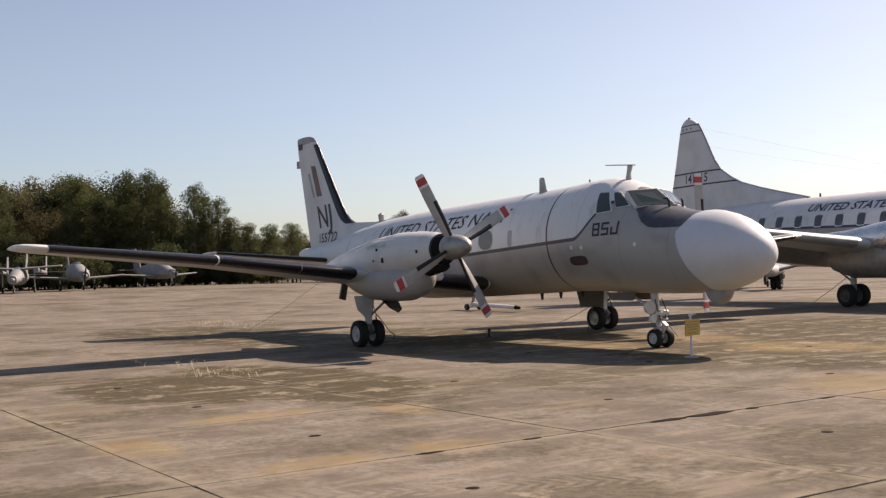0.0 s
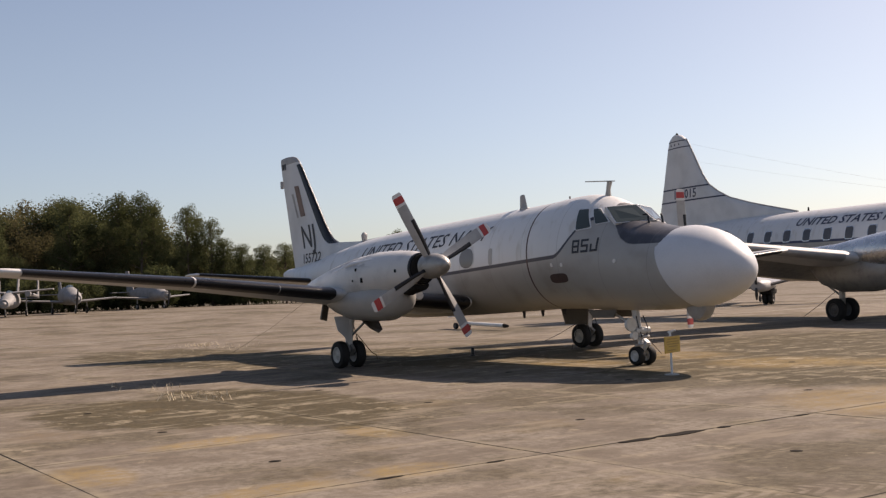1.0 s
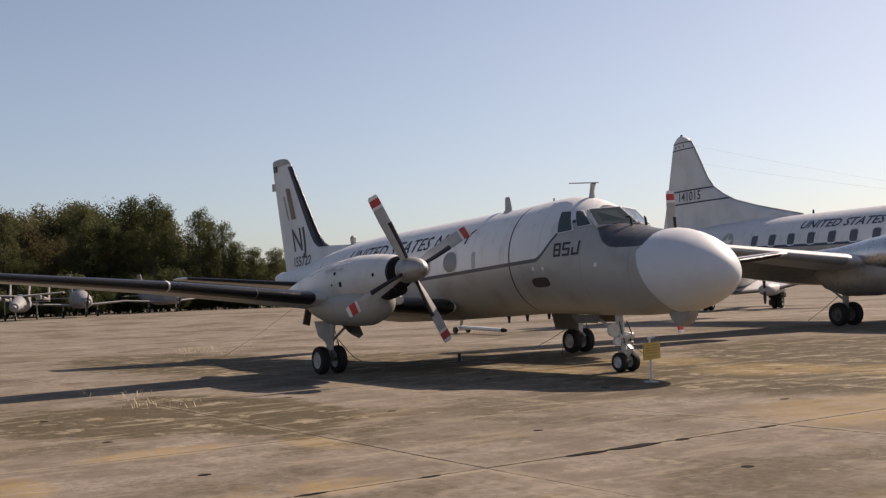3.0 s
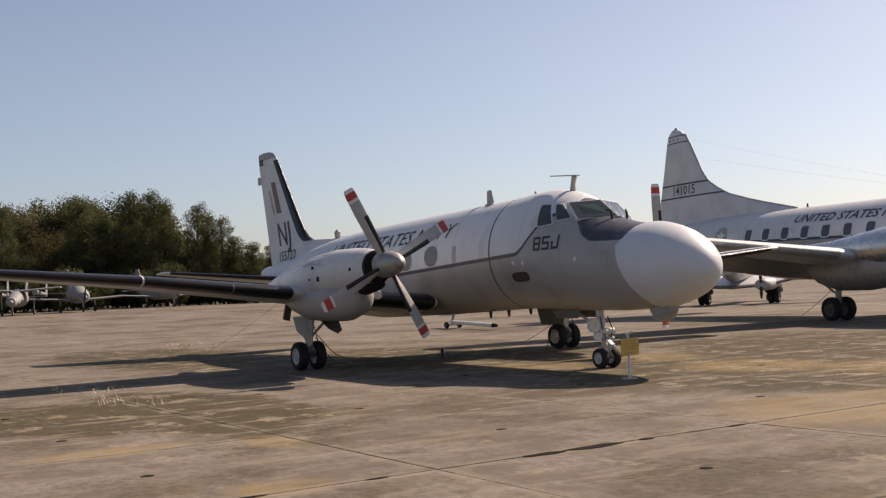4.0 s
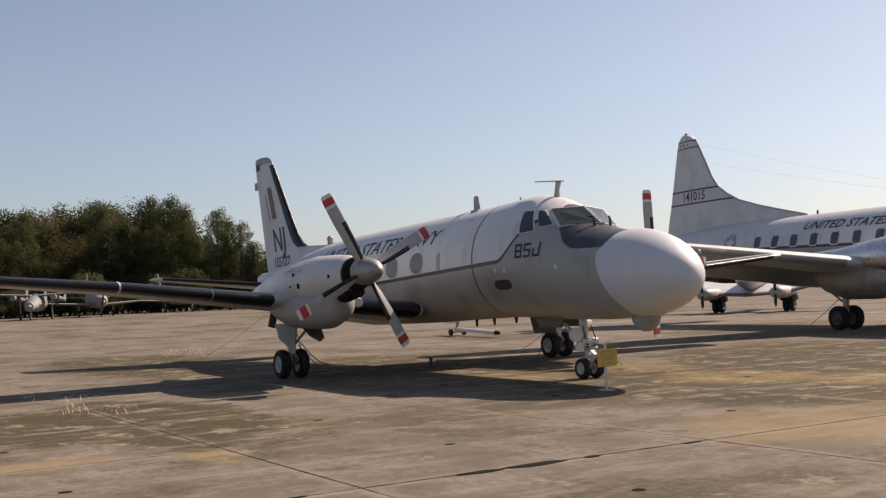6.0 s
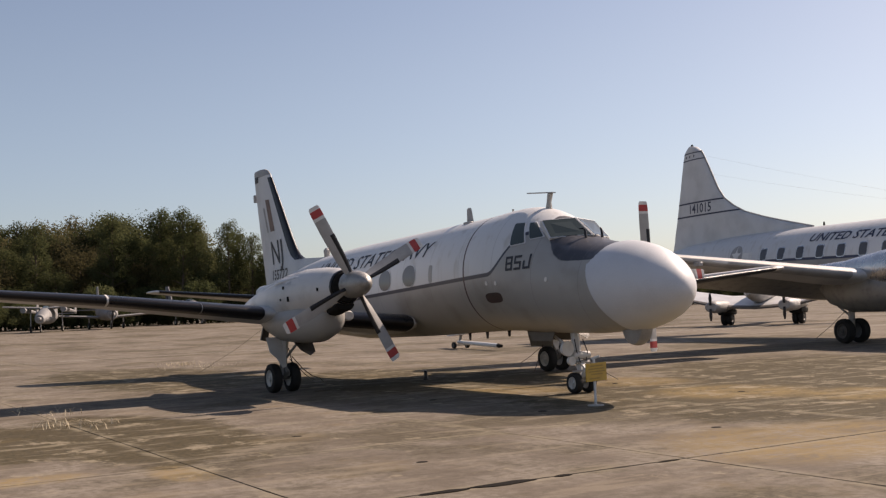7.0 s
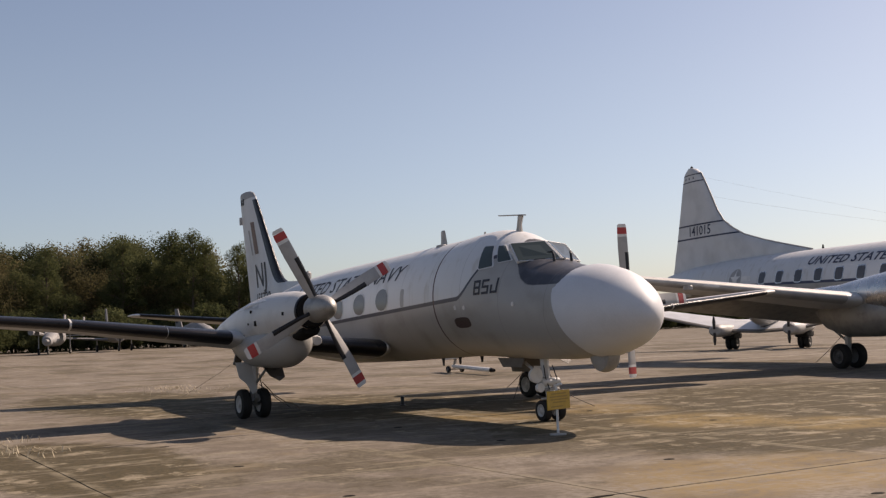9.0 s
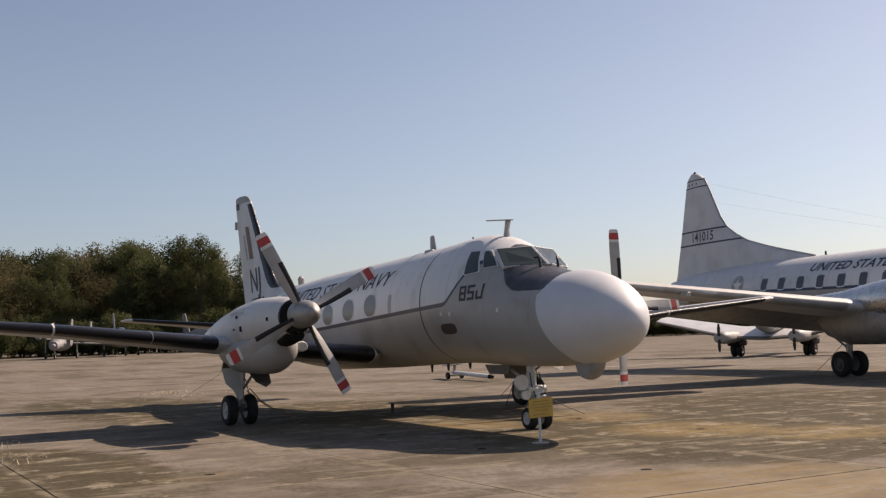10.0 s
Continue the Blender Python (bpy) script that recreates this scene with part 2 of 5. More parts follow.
    if not joints:
        info = n.new("ShaderNodeObjectInfo")
        hsv = n.new("ShaderNodeHueSaturation")
        mr = n.new("ShaderNodeMapRange")
        mr.inputs["To Min"].default_value, mr.inputs["To Max"].default_value = 0.92, 1.07
        l.new(info.outputs["Random"], mr.inputs["Value"]); l.new(mr.outputs[0], hsv.inputs["Value"])
        l.new(base, hsv.inputs["Color"]); base = hsv.outputs["Color"]
    l.new(base, bsdf.inputs["Base Color"])
    bsdf.inputs["Roughness"].default_value = 0.92
    bsdf.inputs["Specular IOR Level"].default_value = 0.12
    bp = n.new("ShaderNodeBump")
    bp.inputs["Strength"].default_value, bp.inputs["Distance"].default_value = 0.5, 0.012
    l.new(math_node(m, "MULTIPLY_ADD", grit, 0.5, fine), bp.inputs["Height"]); l.new(bp.outputs[0], bsdf.inputs["Normal"])
    return m


def glass(name, tint=(0.02, 0.03, 0.03)):
    m = bpy.data.materials.new(name)
    m.use_nodes = True
    b = m.node_tree.nodes["Principled BSDF"]
    b.inputs["Base Color"].default_value = (*tint, 1)
    b.inputs["Roughness"].default_value = 0.06
    b.inputs["IOR"].default_value = 1.5
    b.inputs["Specular IOR Level"].default_value = 0.4
    n = m.node_tree.nodes.new("ShaderNodeTexNoise")
    n.inputs["Scale"].default_value = 3
    r = m.node_tree.nodes.new("ShaderNodeMapRange")
    r.inputs["To Min"].default_value, r.inputs["To Max"].default_value = 0.03, 0.16
    m.node_tree.links.new(n.outputs["Fac"], r.inputs["Value"])
    m.node_tree.links.new(r.outputs[0], b.inputs["Roughness"])
    return m


def leafy(name, dark, light):
    """Foliage that also lets the light through from behind."""
    m = bpy.data.materials.new(name)
    m.use_nodes = True
    n, l = m.node_tree.nodes, m.node_tree.links
    b = n["Principled BSDF"]
    g, o = n.new("ShaderNodeNewGeometry"), n.new("ShaderNodeObjectInfo")
    patch = noise_of(m, g.outputs["Position"], 0.35, 3)
    mix = math_node(m, "MULTIPLY_ADD", g.outputs["Random Per Island"], 0.15, math_node(m, "MULTIPLY", o.outputs["Random"], 0.75))
    mix = math_node(m, "MULTIPLY_ADD", step(m, patch, 0.35, 0.65), 0.15, mix)
    col = blend(m, mix, dark, light)
    l.new(col, b.inputs["Base Color"])
    b.inputs["Roughness"].default_value = 0.9
    b.inputs["Specular IOR Level"].default_value = 0.08
    thin, both = n.new("ShaderNodeBsdfTranslucent"), n.new("ShaderNodeMixShader")
    l.new(col, thin.inputs["Color"])
    both.inputs["Fac"].default_value = 0.52
    l.new(b.outputs[0], both.inputs[1]); l.new(thin.outputs[0], both.inputs[2])
    l.new(both.outputs[0], n["Material Output"].inputs["Surface"])
    return m


M_NAVY = livery("trainer_paint", (0.615, 0.618, 0.612), (0.345, 0.335, 0.315), (0.035, 0.035, 0.05), 2.009, 0.034, rise=(3.41, 4.43, 0.72), ring=2.53, glare=(5.42, 2.34), slope=-0.026)
M_TRANSPORT = livery("transport_paint", (0.565, 0.565, 0.565), (0.30, 0.285, 0.265), (0.02, 0.024, 0.06), 3.146, 0.045, slope=0.019)
M_WHITE = shader("white_paint", (0.572, 0.575, 0.575), 0.42, vary=0.09, scale=1.2)
M_NACELLE = shader("sooty_nacelle_paint", (0.565, 0.56, 0.545), 0.42, vary=0.13, scale=1.6)
_n, _b = M_NACELLE.node_tree.nodes, M_NACELLE.node_tree.nodes["Principled BSDF"]
_pos = _n.new("ShaderNodeTexCoord").outputs["Object"]
_sep = _n.new("ShaderNodeSeparateXYZ")
M_NACELLE.node_tree.links.new(_pos, _sep.inputs[0])
_soot = math_node(M_NACELLE, "MULTIPLY", step(M_NACELLE, noise_of(M_NACELLE, _pos, 2.4, 6, (0.5, 1.6, 2.2), 0.65), 0.46, 0.55), step(M_NACELLE, _sep.outputs[2], 2.25, 2.42))
_soot = math_node(M_NACELLE, "MULTIPLY", _soot, math_node(M_NACELLE, "SUBTRACT", 1.0, step(M_NACELLE, _sep.outputs[0], 0.2, 1.0)))
M_NACELLE.node_tree.links.new(blend(M_NACELLE, math_node(M_NACELLE, "MULTIPLY", _soot, 0.7), _b.inputs["Base Color"].links[0].from_socket, (0.16, 0.155, 0.16)), _b.inputs["Base Color"])
M_RADOME = shader("white_radome", (0.585, 0.595, 0.612), 0.5, vary=0.06, scale=1.4, bump=0.006)
M_GREY = shader("grey_paint", (0.36, 0.35, 0.33), 0.45, vary=0.1, scale=1.4)
M_FLAT = shader("grey_weathered_paint", (0.33, 0.32, 0.31), 0.5, vary=0.16, scale=2.0)
M_BLACK = shader("black_rubber_boot", (0.014, 0.013, 0.015), 0.30, vary=0.1, scale=3)
M_TYRE = shader("tyre_rubber", (0.022, 0.021, 0.02), 0.75, vary=0.15, scale=6, bump=0.01)
M_ALU = shader("bare_aluminium", (0.62, 0.61, 0.60), 0.26, metal=0.9, vary=0.1, scale=2.5)
M_EDGE = shader("dull_leading_edge", (0.40, 0.39, 0.38), 0.62, metal=0.35, vary=0.12, scale=2.0)
M_FAR = shader("chalky_grey_white_paint", (0.24, 0.235, 0.23), 0.6, vary=0.16, scale=1.5)
M_DULL = shader("dull_metal", (0.36, 0.35, 0.33), 0.5, metal=0.6, vary=0.18, scale=4)
M_BLADE = shader("blade_grey", (0.38, 0.37, 0.355), 0.5, metal=0.05, vary=0.10, scale=3, bump=0.002)
M_RED = shader("red_band", (0.46, 0.05, 0.045), 0.5, vary=0.14, scale=6)
M_BAND = shader("white_band", (0.68, 0.66, 0.63), 0.5, vary=0.08, scale=6)
M_DARK = shader("dark_cavity", (0.02, 0.019, 0.018), 0.8, vary=0.2, scale=5)
M_RUST = shader("faded_insignia", (0.20, 0.13, 0.10), 0.6, vary=0.25, scale=5)
M_HUB = shader("dark_wheel_hub", (0.085, 0.08, 0.075), 0.5, metal=0.3, vary=0.2, scale=8)
# grey door paint with the brown shade under the aircraft put into its colour
M_DOOR = shader("shaded_brown_grey_paint", (0.12, 0.105, 0.088), 0.55, vary=0.15, scale=4)
M_RIM = shader("wheel_rim_paint", (0.46, 0.45, 0.43), 0.5, vary=0.15, scale=9)
M_HATCH = shader("dark_brown_hatch", (0.07, 0.045, 0.04), 0.5, vary=0.2, scale=5)
M_INK = shader("black_lettering", (0.028, 0.028, 0.034), 0.55, vary=0.1, scale=8)
M_NAVYINK = shader("navy_lettering", (0.025, 0.028, 0.06), 0.5, vary=0.1, scale=8)
M_YELLOW = shader("yellow_sign", (0.52, 0.31, 0.035), 0.5, vary=0.08, scale=4)
M_BROWN = shader("brown_bars", (0.34, 0.205, 0.035), 0.6, vary=0.1, scale=9)
M_ROPE = shader("weathered_rope", (0.20, 0.15, 0.09), 0.9, vary=0.2, scale=12)
M_CHAIN = shader("rusty_chain", (0.07, 0.055, 0.045), 0.7, metal=0.4, vary=0.2, scale=12)
M_STRAW = shader("dry_grass", (0.62, 0.53, 0.38), 0.85, vary=0.2, scale=3)
M_GLASS = glass("cockpit_glass", (0.055, 0.07, 0.066))
M_PANE = glass("cabin_pane", (0.16, 0.155, 0.15))
M_PORT = glass("transport_pane", (0.075, 0.075, 0.08))
M_TAR = shader("tar_and_dirt", (0.014, 0.011, 0.008), 0.85, vary=0.2, scale=8)
for mat, level in ((M_TAR, 0.08), (M_TYRE, 0.25), (M_BLACK, 0.36), (M_DARK, 0.1), (M_HATCH, 0.3), (M_STRAW, 0.1)):
    mat.node_tree.nodes["Principled BSDF"].inputs["Specular IOR Level"].default_value = level
M_SLAB = concrete("apron_slab_concrete")
M_GROUND = concrete("apron_concrete", joints=True)
M_SOIL = shader("tree_belt_soil", (0.10, 0.08, 0.045), 0.95, vary=0.3, scale=0.2, grain=2)
M_BARK = shader("bark", (0.10, 0.075, 0.055), 0.9, vary=0.25, scale=3)
M_LEAF = leafy("broad_leaves", (0.044, 0.054, 0.023), (0.128, 0.132, 0.060))
M_PINE = leafy("pine_needles", (0.066, 0.078, 0.034), (0.120, 0.128, 0.058))
M_AUTUMN = leafy("olive_brown_leaves", (0.070, 0.062, 0.030), (0.155, 0.132, 0.066))


# ---- mesh helpers ----
def part(name, bm, material, parent, label="", smooth=True):
    me = bpy.data.meshes.new(name)
    bmesh.ops.recalc_face_normals(bm, faces=bm.faces[:])
    bm.to_mesh(me)
    bm.free()
    me.materials.append(material)
    if smooth:
        me.shade_smooth()
        me.set_sharp_from_angle(angle=radians(38))
    ob = new(name, me)
    ob.parent = parent
    if label:
        ob["label"] = label
    return ob


def same(name, src, parent, m, label=""):
    ob = new(name, src.data)
    ob.parent, ob.matrix_basis = parent, m
    if label:
        ob["label"] = label
    return ob


def thing(name, m, label, category, group="", kind=""):
    e = new(name)
    e.empty_display_size = 0.3
    e.matrix_basis = m
    return tagged(e, label, category, group, kind)


def loft(rings, bm=None, caps=True, closed=True):
    bm = bm or bmesh.new()
    vs = [[bm.verts.new(p) for p in r] for r in rings]
    n = len(rings[0])
    for a, b in zip(vs, vs[1:]):
        for i in range(n if closed else n - 1):
            j = (i + 1) % n
            bm.faces.new((a[i], a[j], b[j], b[i]))
    if caps and closed:
        bm.faces.new(vs[0][::-1]); bm.faces.new(vs[-1])
    return bm


def rod(points, r, bm=None, sides=8):
    """A round bar through points; r is one radius or one for each point."""
    pts = [Vector(p) for p in points]
    rs = r if isinstance(r, (list, tuple)) else [r] * len(pts)
    rings = []
    for i, p in enumerate(pts):
        d = (pts[min(i + 1, len(pts) - 1)] - pts[max(i - 1, 0)]).normalized()
        u = d.cross(Vector((0, 0, 1)) if abs(d.z) < 0.9 else Vector((1, 0, 0))).normalized()
        v = d.cross(u)
        rings.append([p + rs[i] * (math.cos(a) * u + math.sin(a) * v) for a in (2 * math.pi * k / sides for k in range(sides))])
    return loft(rings, bm)


def slab(pts, thick, bm=None):
    """A flat polygon given by its corners, extruded by the vector thick."""
    bm = bm or bmesh.new()
    t = Vector(thick)
    a = [bm.verts.new(p) for p in pts]
    b = [bm.verts.new(Vector(p) + t) for p in pts]
    bm.faces.new(a[::-1]); bm.faces.new(b)
    for i in range(len(pts)):
        j = (i + 1) % len(pts)
        bm.faces.new((a[i], a[j], b[j], b[i]))
    return bm


def block(x0, x1, y0, y1, z0, z1, bevel=0.01):
    bm = slab([(x0, y0, z0), (x1, y0, z0), (x1, y1, z0), (x0, y1, z0)], (0, 0, z1 - z0))
    if bevel:
        bmesh.ops.bevel(bm, geom=bm.edges[:], offset=bevel, segments=1, affect="EDGES")
    return bm


def turned(profile, axis="Y", sides=24, caps=True):
    """A body of revolution about an axis from (along, radius) pairs."""
    rings = []
    for u, r in profile:
        ring = []
        for k in range(sides):
            a = 2 * math.pi * k / sides
            c, s = max(r, 1e-4) * math.cos(a), max(r, 1e-4) * math.sin(a)
            ring.append({"X": (u, c, s), "Y": (c, u, s), "Z": (c, s, u)}[axis])
        rings.append(ring)
    return loft(rings, caps=caps)


def section(x, zt, zb, zc, w, n=2.0, sides=48):
    pts = []
    for k in range(sides):
        a = 2 * math.pi * k / sides
        c, s = math.cos(a), math.sin(a)
        e = n if s > 0 else 2.0
        pts.append((x, w * math.copysign(abs(c) ** (2 / e), c), zc + ((zt - zc) if s > 0 else (zc - zb)) * math.copysign(abs(s) ** (2 / e), s)))
    return pts


class Hull:
    """A fuselage from stations (x, top, bottom, widest height, half width, upper exponent), smoothed along its length."""

    def __init__(self, stations, smooth=0.25, pitch=0.06):
        st = np.array(stations, float)
        self.x = np.arange(st[0, 0], st[-1, 0] + 1e-6, pitch)
        cols = [np.interp(self.x, st[:, 0], st[:, i]) for i in range(1, 6)]
        k = int(smooth / pitch)
        ker = np.hanning(2 * k + 3); ker /= ker.sum()
        self.p = [np.convolve(np.concatenate([2 * c[0] - c[k + 1:0:-1], c, 2 * c[-1] - c[-2:-k - 3:-1]]), ker, "valid") for c in cols]

    def at(self, x):
        return [float(np.interp(x, self.x, c)) for c in self.p]

    def mesh(self, x0, x1, sides=48, step_by=2):
        xs = [x0] + [v for v in self.x[::step_by] if x0 + 0.03 < v < x1 - 0.03] + [x1]
        return loft([section(v, *self.at(v), sides=sides) for v in xs])

    def side(self, x, z):
        zt, zb, zc, w, n = self.at(x)
        if z > zc:
            return w * max(0.0, 1 - min(1, (z - zc) / (zt - zc)) ** n) ** (1 / n)
        return w * max(0.0, 1 - min(1, (zc - z) / (zc - zb)) ** 2) ** 0.5

    def patch(self, outline, sign, out=0.006, thick=0.02):
        """A plate that lies on the skin: an outline of (x, z) on the side sign (-1 starboard)."""
        cx, cz = (sum(p[i] for p in outline) / len(outline) for i in (0, 1))
        bm = bmesh.new()
        rings = []
        for f, o in ((1, -thick), (1, out), (0.66, out), (0.33, out)):
            ring = []
            for px, pz in outline:
                qx, qz = cx + (px - cx) * f, cz + (pz - cz) * f
                ring.append(bm.verts.new((qx, sign * (self.side(qx, qz) + o), qz)))
            rings.append(ring)
        mid = bm.verts.new((cx, sign * (self.side(cx, cz) + out), cz))
        n = len(outline)
        for a, b in zip(rings, rings[1:]):
            for i in range(n):
                bm.faces.new((a[i], a[(i + 1) % n], b[(i + 1) % n], b[i]))
        for i in range(n):
            bm.faces.new((rings[-1][i], rings[-1][(i + 1) % n], mid))
        return bm


def oval(cx, cz, rx, rz, n=20, p=2.4):
    return [(cx + rx * math.copysign(abs(math.cos(a)) ** (2 / p), math.cos(a)), cz + rz * math.copysign(abs(math.sin(a)) ** (2 / p), math.sin(a)))
            for a in (2 * math.pi * k / n for k in range(n))]


def lettering(text, height, shear=0.0, stretch=1.0, bold=0.0):
    """A flat bmesh of text in the built-in font: capitals of that height, from the origin along x, up along y."""
    cu = bpy.data.curves.new("text", "FONT")
    cu.body, cu.size, cu.shear, cu.offset = text, height / 0.69, shear, bold
    cu.resolution_u = 2
    tmp = bpy.data.objects.new("text", cu)
    scene.collection.objects.link(tmp)
    me = bpy.data.meshes.new_from_object(tmp.evaluated_get(bpy.context.evaluated_depsgraph_get()))
    bm = bmesh.new()
    bm.from_mesh(me)
    bpy.data.objects.remove(tmp); bpy.data.meshes.remove(me); bpy.data.curves.remove(cu)
    lo, hi = min(v.co.x for v in bm.verts), max(v.co.x for v in bm.verts)
    for v in bm.verts:
        v.co.x = (v.co.x - lo) * stretch
    return bm, (hi - lo) * stretch


def laid(bm, place):
    """Cuts long edges and lays flat lettering on a surface."""
    bmesh.ops.triangulate(bm, faces=bm.faces[:])
    long = [e for e in bm.edges if e.calc_length() > 0.09]
    if long:
        bmesh.ops.subdivide_edges(bm, edges=long, cuts=2)
        bmesh.ops.triangulate(bm, faces=bm.faces[:])
    for v in bm.verts:
        v.co = place(v.co.x, v.co.y)
    return bm


FOIL = [(1.0, 0.0015), (0.85, 0.021), (0.65, 0.040), (0.45, 0.0497), (0.3, 0.050), (0.2, 0.0478), (0.12, 0.0415), (0.07, 0.0345), (0.035, 0.0262), (0.012, 0.0163), (0.003, 0.0085)]


def foil(chord, thick, grow=0.0, last=1.0):
    """Points of a wing section as (back, up), from its upper rear round the nose to its lower rear."""
    up = [(u * chord, t / 0.05 * thick * chord / 2) for u, t in FOIL if u <= last]
    pts = up + [(0.0, 0.0)] + [(u, -t) for u, t in reversed(up)]
    if grow:
        pts = [(u - grow * max(0.0, 1 - u / (0.06 * chord + 1e-6)), t + math.copysign(grow, t) if t else t) for u, t in pts]
    return pts


def wing(stations, thick=0.13):
    """stations: (y, leading edge x, z, chord)."""
    return loft([[(x - u, y, z + t) for u, t in foil(c, thick)] for y, x, z, c in stations])


def boot(stations, last, thick=0.13, grow=0.007):
    rings = []
    for y, x, z, c in stations:
        outer = foil(c, thick, grow, last)
        inner = [(u + 0.02, t * 0.7) for u, t in reversed(outer)]
        rings.append([(x - u, y, z + t) for u, t in outer + inner])
    return loft(rings)


def between(stations, y):
    ys = [abs(s[0]) for s in stations]
    return (y, *[float(np.interp(abs(y), ys, [s[i] for s in stations])) for i in (1, 2, 3)])


def wheel(parent, x, y, z, r, w, hub_mat, name="wheel", out=-1):
    """A tyre with a hub; the hub's open face looks to y*out."""
    ty = part(name, turned([(-w / 2, r * 0.62), (-w / 2, r * 0.86), (-w * 0.42, r * 0.95), (-w * 0.2, r), (w * 0.2, r), (w * 0.42, r * 0.95), (w / 2, r * 0.86), (w / 2, r * 0.62), (w * 0.3, r * 0.58), (-w * 0.3, r * 0.58), (-w / 2, r * 0.62)], caps=False), M_TYRE, parent, "black rubber tyre")
    ty.matrix_basis = Matrix.Translation((x, y, z))
    s = out
    prof = [(s * w * 0.50, 0.0), (s * w * 0.50, r * 0.16), (s * w * 0.36, r * 0.2), (s * w * 0.30, r * 0.42), (s * w * 0.44, r * 0.50), (s * w * 0.47, r * 0.58), (-s * w * 0.44, r * 0.58), (-s * w * 0.3, r * 0.4), (-s * w * 0.3, 0.0)]
    part("rim", turned(prof), hub_mat, ty, "painted wheel rim")
    return ty


def rise(x, y):
    """The ground climbs gently towards the wood's edge."""
    def s(v):
        v = min(1, max(0, v)); return v * v * (3 - 2 * v)
    return 0.95 * s((-28 - x) / 75) * s((95 - y) / 70)


# ---- the ground ----
def build_ground():
    xs = sorted({*np.arange(-60, 40, 2.5).tolist(), -3000, -1500, -700, -350, -200, -160, -140, -120, -105, -95, -85, -75, -67, 40, 60, 100, 200, 500, 1200})
    ys = sorted({*np.arange(-45, 45, 2.5).tolist(), -3000, -1200, -500, -200, -90, -65, 45, 60, 75, 90, 110, 150, 300, 600, 1500, 3000})
    bm = bmesh.new()
    inside = lambda x, y: -24.9 < x < 26.5 and -24.9 < y < 24.9
    g = [[bm.verts.new((x, y, -0.014 if inside(x, y) else rise(x, y))) for y in ys] for x in xs]
    for i in range(len(xs) - 1):
        for j in range(len(ys) - 1):
            bm.faces.new((g[i][j], g[i + 1][j], g[i + 1][j + 1], g[i][j + 1]))
    ob = part("ground", bm, M_GROUND, None)
    return tagged(ob, "wide sun-bleached concrete aircraft apron with stains", "ground", kind="structure")


def build_tree_belt():
    bm = slab([(-118, -140, 0.95), (-118, 22, 0.95), (-135, 48, 0.75), (-160, 95, 0.02), (-190, 220, 0), (-420, 300, 0), (-420, 100, 0.5), (-420, -200, 0.95)], (0, 0, 0.02))
    return tagged(part("soil_strip", bm, M_SOIL, None), "bare brown soil and leaf litter under the trees", "soil", kind="structure")


ground = build_ground()
build_tree_belt()

# ---- the naval trainer in front ----
AIR = pose(0.15, 0.045, 0.057, 0, -1.61, 0)
INV = AIR.inverted()
trainer = thing("propeller_aircraft", AIR, "white and grey twin-turboprop navy trainer with bulbous white radome nose", "aircraft")
HULL = Hull([
    (-12.55, 2.92, 2.70, 2.80, 0.08, 2), (-12.2, 3.0, 2.58, 2.78, 0.17, 2), (-11.2, 3.00, 2.33, 2.70, 0.32, 2), (-9.8, 3.14, 1.98, 2.60, 0.54, 2),
    (-8.0, 3.35, 1.60, 2.48, 0.84, 2), (-6.2, 3.51, 1.26, 2.38, 1.13, 2), (-4.2, 3.57, 1.09, 2.33, 1.21, 2), (-1.0, 3.58, 1.07, 2.32, 1.22, 2),
    (2.4, 3.59, 1.10, 2.31, 1.215, 2), (3.2, 3.63, 1.07, 2.27, 1.205, 2), (3.75, 3.62, 1.03, 2.20, 1.18, 1.95), (4.25, 3.50, 1.00, 2.12, 1.14, 1.95),
    (4.7, 3.26, 0.98, 2.05, 1.10, 1.95), (5.0, 3.07, 0.97, 2.0, 1.06, 2.0), (5.3, 2.87, 0.96, 1.95, 1.01, 2.1), (5.7, 2.74, 0.95, 1.88, 0.95, 2.2),
    (6.1, 2.66, 0.96, 1.82, 0.90, 2.2), (6.6, 2.61, 0.98, 1.80, 0.865, 2.1), (6.95, 2.46, 1.06, 1.77, 0.78, 2.0)], smooth=0.3)


